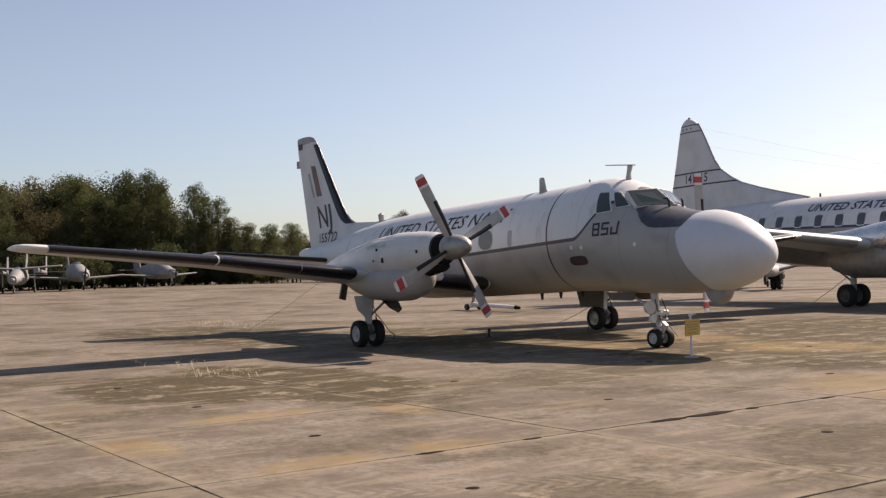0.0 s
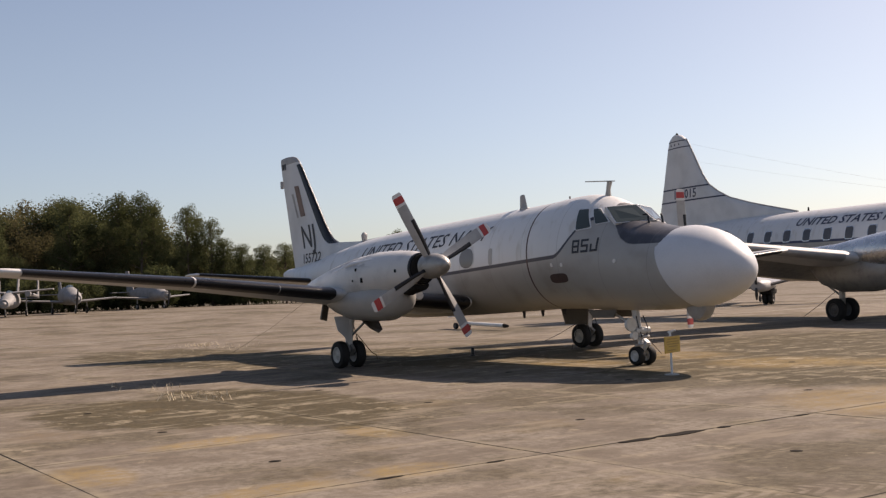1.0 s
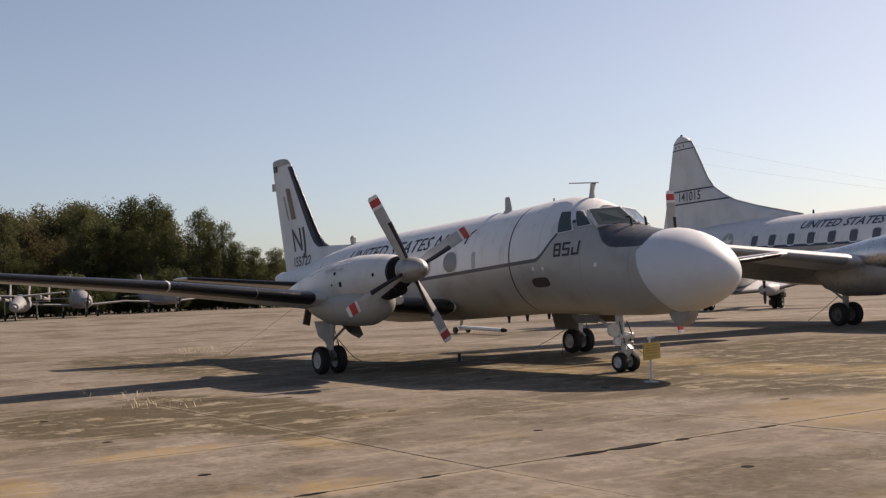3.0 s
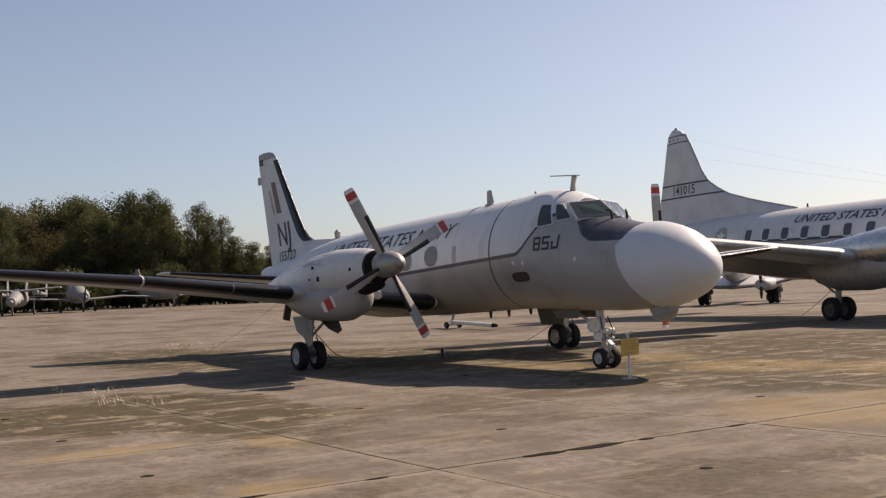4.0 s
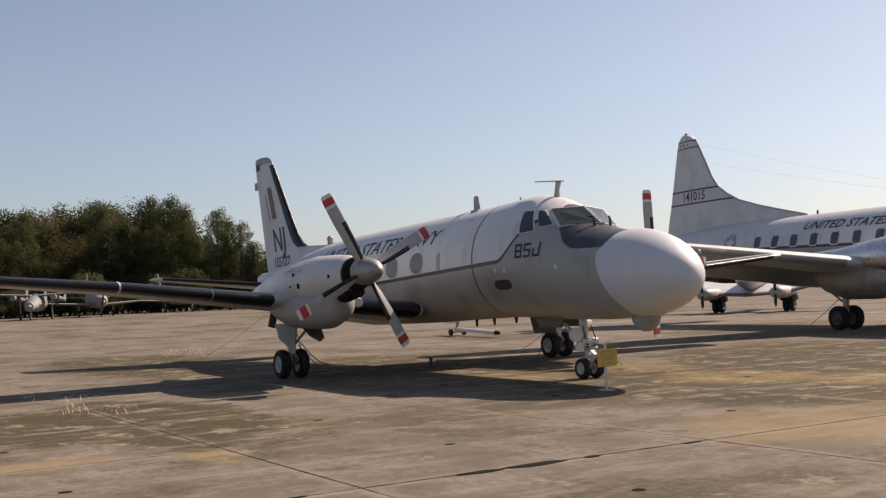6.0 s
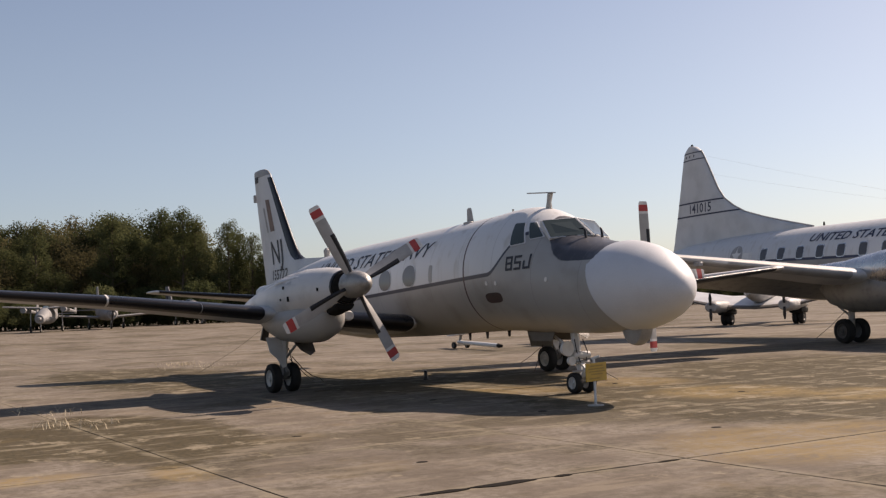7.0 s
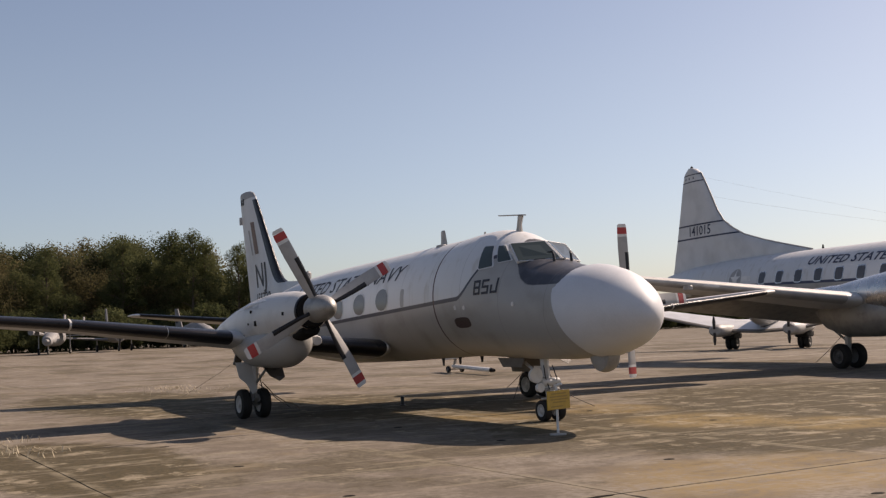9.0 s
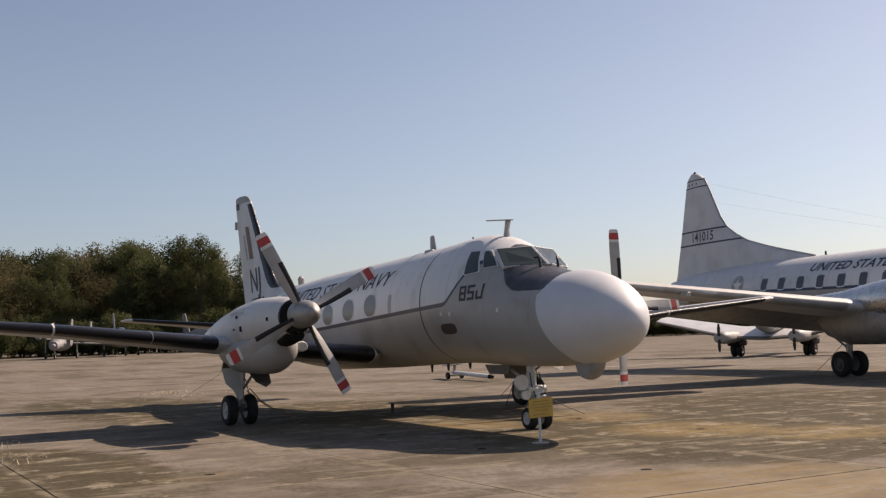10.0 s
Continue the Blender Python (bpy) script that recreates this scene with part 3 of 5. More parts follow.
def build_trainer():
    part("fuselage", HULL.mesh(-12.55, 6.9, 56), M_NAVY, trainer, "white upper and grey lower fuselage with a dark cheat line")
    # radome
    rings = []
    for u in [0, 0.15, 0.3, 0.45, 0.58, 0.69, 0.78, 0.86, 0.92, 0.96, 0.985, 0.998]:
        x = 6.20 + (7.96 - 6.20) * u
        k = (1 - max(0, (u - 0.14) / 0.86) ** 1.8) ** (1 / 1.8) if u > 0.14 else 1.0
        zc2 = 1.80 - 0.13 * u * u
        ring = section(x, zc2 + 0.845 * k, zc2 - 0.835 * k, zc2, (0.93 - 0.01 * u) * k, 2.0, 48)
        fade = max(0.0, 1 - u / 0.35)
        # the joint runs forward towards the keel and over the crown
        rings.append([(px + fade * (0.44 * min(1.05, max(0, (2.2 - pz) / 1.0)) + 0.20 * min(1, max(0, (pz - 2.38) / 0.25))), py, pz) for px, py, pz in ring])
    part("radome", loft(rings), M_RADOME, trainer, "smooth white bulbous radome")
    # flat pod under the radome
    pod = []
    for q, f in ((-0.19, 0.35), (-0.175, 0.70), (-0.13, 0.93), (-0.05, 1.0), (0.05, 1.0), (0.13, 0.93), (0.175, 0.70), (0.19, 0.35)):
        pod.append([(6.56 + 0.31 * f * math.cos(a), q, 1.10 + (0.40 * f if math.sin(a) < 0 else 0.10 * f) * math.sin(a)) for a in np.linspace(0, 2 * math.pi, 25)[:-1]])
    part("chin_pod", loft(pod), M_FLAT, trainer, "grey rounded chin pod")

    # cabin windows with frames, both sides
    for sgn in (-1, 1):
        for x in (0.15, -1.04, -2.25, -3.46, -4.67):
            f = part("cabin_window", HULL.patch(oval(x, 2.462 + 0.025 * x, 0.315, 0.265, 22, 2.2), sgn, 0.010, 0.02), M_WHITE, trainer, "oval cabin window")
            part("pane", HULL.patch(oval(x, 2.462 + 0.025 * x, 0.29, 0.24, 22, 2.2), sgn, 0.016, 0.012), M_PANE, f, "dusty grey pane")
        for ol in ([(4.08, 2.785), (4.45, 2.81), (4.17, 3.235), (3.93, 3.245)], [(4.545, 2.87), (4.81, 2.895), (4.42, 3.215), (4.29, 3.22)]):
            cx, cz = sum(p[0] for p in ol) / 4, sum(p[1] for p in ol) / 4
            rim = [(cx + (a - cx) * 1.13, cz + (b - cz) * 1.10) for a, b in ol]
            rim = [(rim[i][0] + (rim[(i + 1) % 4][0] - rim[i][0]) * t, rim[i][1] + (rim[(i + 1) % 4][1] - rim[i][1]) * t) for i in range(4) for t in (0.06, 0.35, 0.65, 0.94)]
            pan = [(ol[i][0] + (ol[(i + 1) % 4][0] - ol[i][0]) * t, ol[i][1] + (ol[(i + 1) % 4][1] - ol[i][1]) * t) for i in range(4) for t in (0.06, 0.35, 0.65, 0.94)]
            f = part("side_window", HULL.patch(rim, sgn, 0.012, 0.02), M_WHITE, trainer, "cockpit side window")
            part("pane", HULL.patch(pan, sgn, 0.018, 0.012), M_GLASS, f, "dark cockpit glass")
        # windshield
        c = [Vector(p) for p in ((4.69, 0.64 * sgn, 3.215), (4.94, 0.035 * sgn, 3.24), (5.43, 0.035 * sgn, 2.875), (5.03, 0.71 * sgn, 2.855))]
        nrm = (c[1] - c[0]).cross(c[3] - c[0]).normalized()
        nrm = nrm if nrm.x > 0 else -nrm
        mid = sum(c, Vector()) / 4
        wide = [mid + (p - mid) * 1.08 for p in c]
        for p in wide:
            p.y = sgn * max(0.0, sgn * p.y)
        f = part("windshield", slab(wide, -nrm * 0.15), M_WHITE, trainer, "front windshield in a white frame", smooth=False)
        part("pane", slab([p + nrm * 0.006 for p in c], -nrm * 0.012), M_GLASS, f, "greenish windshield glass", smooth=False)
        # wiper
        part("wiper", rod([(5.47, 0.20 * sgn, 2.80), (5.46, 0.20 * sgn, 2.93), (5.43, 0.21 * sgn, 2.985), (5.36, 0.26 * sgn, 2.985)], [0.028, 0.024, 0.022, 0.012]), M_BLACK, trainer, "black windshield wiper")

    # dark access hatch, small fittings and lettering on the starboard side
    part("hatch", HULL.patch(oval(3.50, 1.777, 0.29, 0.105, 20, 3.2), -1, 0.008), M_HATCH, trainer, "dark oval access hatch")
    for x, z in ((3.37, 2.08), (3.69, 2.06), (5.22, 2.03)):
        part("fitting", HULL.patch(oval(x, z, 0.035, 0.045, 8), -1, 0.014), M_BAND, trainer, "small pale fitting")
    S, W, T = 0.048, 0.205, 0.285
    cols, rows = (0, S, W - S, W), (0, S, T / 2 - S / 2, T / 2 + S / 2, T - S, T)
    for u0, cells in ((4.04, "111 101 111 101 111"), (4.295, "111 001 111 100 111"), (4.555, "111 101 101 001 001")):
        bm = bmesh.new()
        g = [[bm.verts.new((u, v, 0)) for u in cols] for v in rows]
        for r, line in enumerate(cells.split()):
            for c, on in enumerate(line):
                if on == "1":
                    bm.faces.new((g[r][c], g[r][c + 1], g[r + 1][c + 1], g[r + 1][c]))
        bmesh.ops.delete(bm, geom=[v for v in bm.verts if not v.link_faces], context="VERTS")
        part("character", laid(bm, lambda u, v: Vector((u0 + u, -HULL.side(u0 + u, 2.278 + v) - 0.007, 2.278 + v))), M_INK, trainer, "blocky black painted character", False)
    bm, w = lettering("UNITED STATES NAVY", 0.40, 0.22, 1.0, 0.004)
    part("title", laid(bm, lambda u, v: Vector((-5.36 + u * 6.32 / w, -HULL.side(-5.36 + u * 6.32 / w, 2.855 + v * 0.8) - 0.008, 2.855 + v * 0.8))), M_INK, trainer, "slanted UNITED STATES NAVY title", False)
    part("hatch", HULL.patch(oval(1.13, 2.435, 0.08, 0.2, 12, 4), -1, 0.006), M_GREY, trainer, "pale emergency placard")

    # aerials
    a = part("aerial", rod([(4.05, 0, 3.50), (4.07, 0, 3.68), (4.13, 0, 3.85)], [0.075, 0.05, 0.06]), M_GREY, trainer, "grey T-shaped aerial")
    part("crossbar", slab([(3.34, -0.03, 3.94), (4.25, -0.05, 3.835), (4.25, 0.05, 3.835), (3.34, 0.03, 3.94)], (0, 0, 0.022)), M_FLAT, a)
    part("blade_aerial", loft([[(1.00 + s * 0.16 * k + b, t * 0.035 * k, z) for s, t in ((1, 0), (0, 1), (-1, 0), (0, -1))] for z, k, b in ((3.54, 1.0, 0), (3.91, 0.62, -0.03), (3.94, 0.4, -0.03))]), M_FLAT, trainer, "grey blade aerial")
    part("stub_aerial", rod([(2.75, 0, 3.58), (2.75, 0, 3.69)], 0.022), M_FLAT, trainer)
    for x, y, d in ((0.9, -0.12, 0.14), (1.6, -0.1, 0.12), (2.1, 0.15, 0.10)):
        part("belly_mast", loft([[(x + s * 0.06 * k, y + t * 0.015, z) for s, t in ((1, 0), (0, 1), (-1, 0), (0, -1))] for z, k in ((1.10, 1.2), (1.07 - d, 0.7))]), M_BLACK, trainer, "small belly mast")
    part("roof_vent", block(1.35, 1.62, -0.42, -0.30, 3.50, 3.56, 0.015), M_FLAT, trainer, "flush roof air vent")
    part("tail_lamp", turned([(-0.10, 0.03), (0, 0.10), (0.25, 0.12), (0.33, 0.05)], "Z", 12), M_FLAT, trainer, "grey tail light housing").matrix_basis = Matrix.Translation((-6.93, 0.0, 3.50)) @ Matrix.Scale(0.8, 4)

    # wings
    for sgn in (-1, 1):
        st = [(sgn * 1.0, 0.12, 1.40, 3.6), (sgn * 3.7, -0.40, 1.70, 2.95), (sgn * 7.65, -0.78, 2.17, 2.12), (sgn * 11.35, -1.03, 2.51, 1.40)]
        out = 1.0 if sgn < 0 else 1.062
        st = [(y * out, x, z, c) for y, x, z, c in st]
        w_ = part("wing", wing(st), M_WHITE, trainer, "long straight white wing, brown-grey beneath")
        tip = [between(st, sgn * 11.354 * out)] + [(sgn * y * out, -1.03 - d, 2.51 + 0.09 * (y - 11.35), 1.40 - 1.55 * d) for y, d in ((11.55, 0.03), (11.75, 0.12), (11.88, 0.3), (11.93, 0.5))]
        part("wing_tip", wing(tip), M_BAND, w_, "pale rounded wing tip")
        for a, b in ((4.43, 5.78), (5.80, 7.715), (7.76, 11.33)):
            ys = np.linspace(a, b, 5)
            part("deicing_boot", boot([between(st, sgn * y * out) for y in ys], 0.12), M_BLACK, w_, "black rubber leading-edge boot")
        part("deicing_boot", boot([between(st, sgn * y) for y in np.linspace(1.04, 3.2, 4)], 0.12), M_BLACK, w_, "black rubber leading-edge boot")
        part("boot_joint", boot([between(st, sgn * y * out) for y in (7.718, 7.757)], 0.12, grow=0.014), M_BAND, w_, "white joint strip")
        # wing root fairing
        part("root_fairing", loft([[(x, sgn * (0.80 + 0.32 * k * math.cos(t)), 1.40 + 0.26 * k * math.sin(t)) for t in np.linspace(0, 2 * math.pi, 15)[:-1]] for x, k in ((-0.15, 0.05), (-0.4, 0.5), (-0.8, 0.8), (-2.6, 0.9), (-3.6, 0.6), (-4.4, 0.05))]), M_WHITE, w_, "white wing root fairing")
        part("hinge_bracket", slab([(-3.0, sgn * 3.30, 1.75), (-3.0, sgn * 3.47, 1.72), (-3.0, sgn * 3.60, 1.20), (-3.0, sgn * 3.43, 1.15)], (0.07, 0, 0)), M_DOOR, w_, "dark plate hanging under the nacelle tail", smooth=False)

        build_nacelle(sgn)

    # tail surfaces
    for sgn in (-1, 1):
        st = [(sgn * 0.25, -9.2, 2.44, 2.15), (sgn * 3.9, -10.42, 2.83, 1.05)]
        t_ = part("tailplane", wing(st, 0.10), M_WHITE, trainer, "white tailplane")
        part("tail_tip", wing([between(st, sgn * 3.905), (sgn * 4.02, -10.55, 2.835, 0.8), (sgn * 4.08, -10.75, 2.84, 0.4)], 0.10), M_BAND, t_)
        part("deicing_boot", boot([between(st, sgn * y) for y in np.linspace(0.6, 3.88, 4)], 0.10, 0.10), M_BLACK, t_, "black rubber leading-edge boot")
    fin_st = [(2.75, -7.9, 3.80), (3.45, -8.22, 3.62), (3.60, -8.55, 3.32), (3.72, -8.88, 3.02), (3.95, -9.14, 2.80), (4.3, -9.42, 2.59), (6.25, -10.80, 1.60), (6.55, -11.02, 1.42)]
    fin_ring = lambda z, x, c: [(x - u, t, z) for u, t in foil(c, 0.11)]
    f_ = part("fin", loft([fin_ring(*s) for s in fin_st]), M_WHITE, trainer, "tall swept white tail fin with rudder")
    part("fin_cap", loft([fin_ring(6.555, -11.02, 1.42), fin_ring(6.70, -11.20, 1.25), fin_ring(6.78, -11.45, 0.99), fin_ring(6.81, -11.75, 0.62)]), M_FLAT, f_, "grey fin cap with worn code")
    part("deicing_boot", boot_fin(fin_st), M_BLACK, f_, "broad black fin boot")
    part("dorsal_fin", loft([[(x, t * k, z) for t, z in ((-1, 3.3), (-0.35, 3.36 + h), (0.35, 3.36 + h), (1, 3.3))] for x, k, h in ((-5.9, 0.05, 0.18), (-7.2, 0.10, 0.16), (-8.6, 0.16, 0.25), (-9.55, 0.16, 0.36))]), M_WHITE, f_, "low dorsal fillet")
    # rudder gap, horn and trim details
    xt = lambda z: float(np.interp(z, [2.75, 6.55], [-10.85, -12.02]))
    part("rudder_gap", slab([(xt(2.8), -0.085, 2.8), (xt(5.9), -0.06, 5.9), (xt(5.9) - 0.02, -0.06, 5.9), (xt(2.8) - 0.025, -0.085, 2.8)], (0, 0.17, 0)), M_DARK, f_, smooth=False)
    part("rudder_bracket", block(-12.50, -12.38, -0.05, 0.05, 5.80, 6.05, 0.01), M_FLAT, f_, "small rudder mass balance")
    def fin_half(x, z):
        le, c = (float(np.interp(z, [q[0] for q in fin_st], [q[k] for q in fin_st])) for k in (1, 2))
        u = min(1.0, max(0.0, (le - x) / c))
        return float(np.interp(u, [0] + [q[0] for q in reversed(FOIL)], [0] + [q[1] for q in reversed(FOIL)])) / 0.05 * 0.11 * c / 2

    def on_fin(x0, z0, k, lean):
        def place(u, v):
            x, z = x0 + u * k - v * lean, z0 + v
            return Vector((x, -max(fin_half(x, z), HULL.side(x, z)) - 0.008, z))
        return place
    for pts, mt, lb in ((((-11.32, 5.74), (-10.98, 5.72), (-10.53, 4.66), (-10.90, 4.66)), M_RUST, "faded brown fin insignia"), (((-11.58, 5.50), (-11.42, 5.50), (-11.06, 4.66), (-11.20, 4.66)), M_FLAT, "faded grey fin ghost mark")):
        bm = bmesh.new()
        bm.faces.new([bm.verts.new((x, z, 0)) for x, z in pts])
        part("insignia", laid(bm, lambda u, v: Vector((u, -fin_half(u, v) - 0.006, v))), mt, f_, lb, False)
    bm, w = lettering("NJ", 0.74, 0, 1, 0.012)
    part("lettering", laid(bm, on_fin(-10.74, 3.60, 0.95 / w, 0.26)), M_INK, f_, "tall black NJ code", False)
    bm, w = lettering("155722", 0.30, 0.12, 1, 0.006)
    part("lettering", laid(bm, on_fin(-10.84, 3.10, 1.40 / w, 0.0)), M_INK, f_, "black 155722 number", False)
    for i, (x, z) in enumerate(((-12.24, 6.40), (-12.07, 6.40))):
        part("mark", slab([(x, -0.07, z), (x + 0.11, -0.075, z), (x + 0.11, -0.075, z + 0.20), (x, -0.07, z + 0.20)], (0, 0.01, 0)), M_INK, f_, smooth=False)

    build_gear()


def boot_fin(fin_st):
    rings = []
    for i in range(15):
        z = 3.60 + (6.45 - 3.60) * (i / 14) ** 1.5
        x, c = (float(np.interp(z, [s[0] for s in fin_st], [s[k] for s in fin_st])) for k in (1, 2))
        outer = foil(c, 0.11, 0.008, 0.16)
        rings.append([(x - u, t, z) for u, t in outer + [(u + 0.02, t * 0.7) for u, t in reversed(outer)]])
    return loft(rings)


def build_nacelle(sgn):
    cy = -3.68 if sgn < 0 else 3.86
    n_ = part("nacelle", loft([[(x, cy + w * math.cos(a), (zt + zb) / 2 + (zt - zb) / 2 * math.copysign(abs(math.sin(a)) ** 0.9, math.sin(a))) for a in np.linspace(0, 2 * math.pi, 33)[:-1]]
                               for x, zt, zb, w in ((2.02, 2.50, 1.82, 0.35), (1.94, 2.53, 1.78, 0.385), (1.70, 2.58, 1.72, 0.44), (1.2, 2.63, 1.66, 0.50), (0.4, 2.66, 1.6, 0.55), (-0.6, 2.60, 1.55, 0.57), (-1.6, 2.46, 1.60, 0.53), (-2.6, 2.26, 1.72, 0.42), (-3.5, 2.05, 1.78, 0.26), (-4.1, 1.94, 1.84, 0.08))]),
              M_NACELLE, trainer, "white turboprop engine nacelle with sooty top")
    part("gear_bay", loft([[(x, cy + w * math.cos(a), zc + (h if math.sin(a) > 0 else d) * math.sin(a)) for a in np.linspace(0, 2 * math.pi, 29)[:-1]]
                           for x, w, zc, h, d in ((1.36, 0.10, 1.62, 0.12, 0.10), (1.28, 0.28, 1.60, 0.22, 0.25), (1.08, 0.42, 1.58, 0.3, 0.40), (0.6, 0.54, 1.56, 0.4, 0.49), (-0.1, 0.585, 1.55, 0.4, 0.48), (-0.9, 0.57, 1.55, 0.4, 0.43), (-1.5, 0.46, 1.58, 0.3, 0.30), (-2.1, 0.30, 1.64, 0.18, 0.14), (-2.6, 0.06, 1.72, 0.04, 0.03))]),
         M_GREY, n_, "bulged grey landing-gear bay")
    # intake and spinner
    part("intake", turned([(2.00, 0.30), (2.06, 0.325), (2.09, 0.30), (2.09, 0.0)], "X", 24), M_DARK, n_, "dark annular engine intake").matrix_basis = Matrix.Translation((0, cy, 2.17))
    part("intake_lip", turned([(2.00, 0.355), (2.05, 0.352), (2.075, 0.340), (2.06, 0.325), (2.0, 0.325), (2.00, 0.355)], "X", 28, False), M_BLACK, n_, "black intake lip").matrix_basis = Matrix.Translation((0, cy, 2.165))
    part("oil_cooler_scoop", loft([[(x, cy + w * math.cos(a), z + h * math.sin(a)) for a in np.linspace(0, 2 * math.pi, 17)[:-1]] for x, w, h, z in ((2.00, 0.20, 0.09, 1.80), (1.93, 0.22, 0.11, 1.78), (1.5, 0.2, 0.10, 1.70))]), M_DARK, n_, "dark oil cooler intake")
    part("side_scoop", loft([[(x, cy + 0.50 + w * math.cos(a), 1.60 + h * math.sin(a)) for a in np.linspace(0, 2 * math.pi, 15)[:-1]] for x, w, h in ((1.10, 0.11, 0.09), (1.06, 0.13, 0.11), (0.75, 0.13, 0.11), (0.3, 0.05, 0.04))]), M_BAND, n_, "white air scoop")
    part("exhaust_fairing", loft([[(x, cy + sgn * 0.36 + w * math.cos(a), z + w * 0.6 * math.sin(a)) for a in np.linspace(0, 2 * math.pi, 13)[:-1]] for x, w, z in ((0.9, 0.02, 2.46), (0.5, 0.09, 2.46), (-0.3, 0.13, 2.42), (-1.2, 0.13, 2.28), (-1.25, 0.10, 2.28))]), M_WHITE, n_, "raised exhaust fairing")
    for x, z, r in ((0.32, 2.025, 0.055), (0.06, 2.28, 0.034), (1.66, 2.15, 0.034), (-0.08, 2.03, 0.022)):
        w = float(np.interp(x, [-0.6, 0.4, 1.2, 1.7], [0.57, 0.55, 0.50, 0.44])) * math.sqrt(max(0.1, 1 - ((z - 2.13) / 0.53) ** 2))
        part("louvre", block(x - r * 0.6, x + r * 0.6, cy + sgn * w - 0.03, cy + sgn * w + 0.03, z - r, z + r, 0.006), M_DARK, n_, "small dark louvre")
    pr = part("spinner", turned([(2.22, 0.0), (2.22, 0.27), (2.34, 0.275), (2.55, 0.262), (2.72, 0.225), (2.86, 0.165), (2.96, 0.09), (3.0, 0.02)], "X", 28), M_DULL, trainer, "dull grey propeller spinner")
    pr.matrix_basis = Matrix.Translation((0 if sgn < 0 else 0.08, cy, 2.19))
    ang0 = 28 if sgn < 0 else 0
    for k in range(4):
        blade = part("propeller_blade", blade_mesh(0.12, 1.46), M_BLADE, pr, "grey propeller blade")
        mm = Matrix.Rotation(radians(ang0 + 90 * k), 4, "X")
        blade.matrix_basis = Matrix.Translation((2.42, 0, 0)) @ mm
        for nm, r0, r1, mt in (("white_band", 1.462, 1.52, M_BAND), ("red_band", 1.522, 1.675, M_RED), ("white_tip", 1.677, 1.755, M_BAND)):
            b = part(nm, blade_mesh(r0, r1), mt, pr)
            b.matrix_basis = blade.matrix_basis
        b = part("blade_boot", blade_boot(), M_BLACK, pr, "black blade root boot")
        b.matrix_basis = blade.matrix_basis


def blade_at(r):
    """Chord, pitch angle and thickness of the blade at the radius r; the blade lies along +y."""
    c = float(np.interp(r, [0.12, 0.32, 0.6, 1.2, 1.6, 1.72, 1.755], [0.13, 0.17, 0.22, 0.255, 0.25, 0.235, 0.18]))
    p = float(np.interp(r, [0.12, 0.5, 1.0, 1.755], [45, 26, 14, 7]))
    return c, radians(p), float(np.interp(r, [0.12, 0.4, 1.755], [0.12, 0.05, 0.014]))


def blade_ring(r, f=1.0, lo=0.0, grow=0.0):
    c, p, t = blade_at(r)
    pts = []
    for u, v in ((0, 0), (0.1, 0.7), (0.35, 1), (0.7, 0.6), (1, 0.05), (0.7, -0.5), (0.35, -0.8), (0.1, -0.6)):
        a, b = (0.42 - u * f) * c + (grow if u == 0 else 0), v * (t / 2 + grow)
        # chord runs from across the disc towards the axis as the pitch grows
        pts.append((a * math.sin(p) + b * math.cos(p), r, b * math.sin(p) - a * math.cos(p)))
    return pts


def blade_mesh(r0, r1):
    return loft([blade_ring(r) for r in np.linspace(r0, r1, 12 if r1 - r0 > 0.5 else 3)])


def blade_boot():
    return loft([blade_ring(r, 0.55, grow=0.009) for r in np.linspace(0.24, 1.10, 8)])


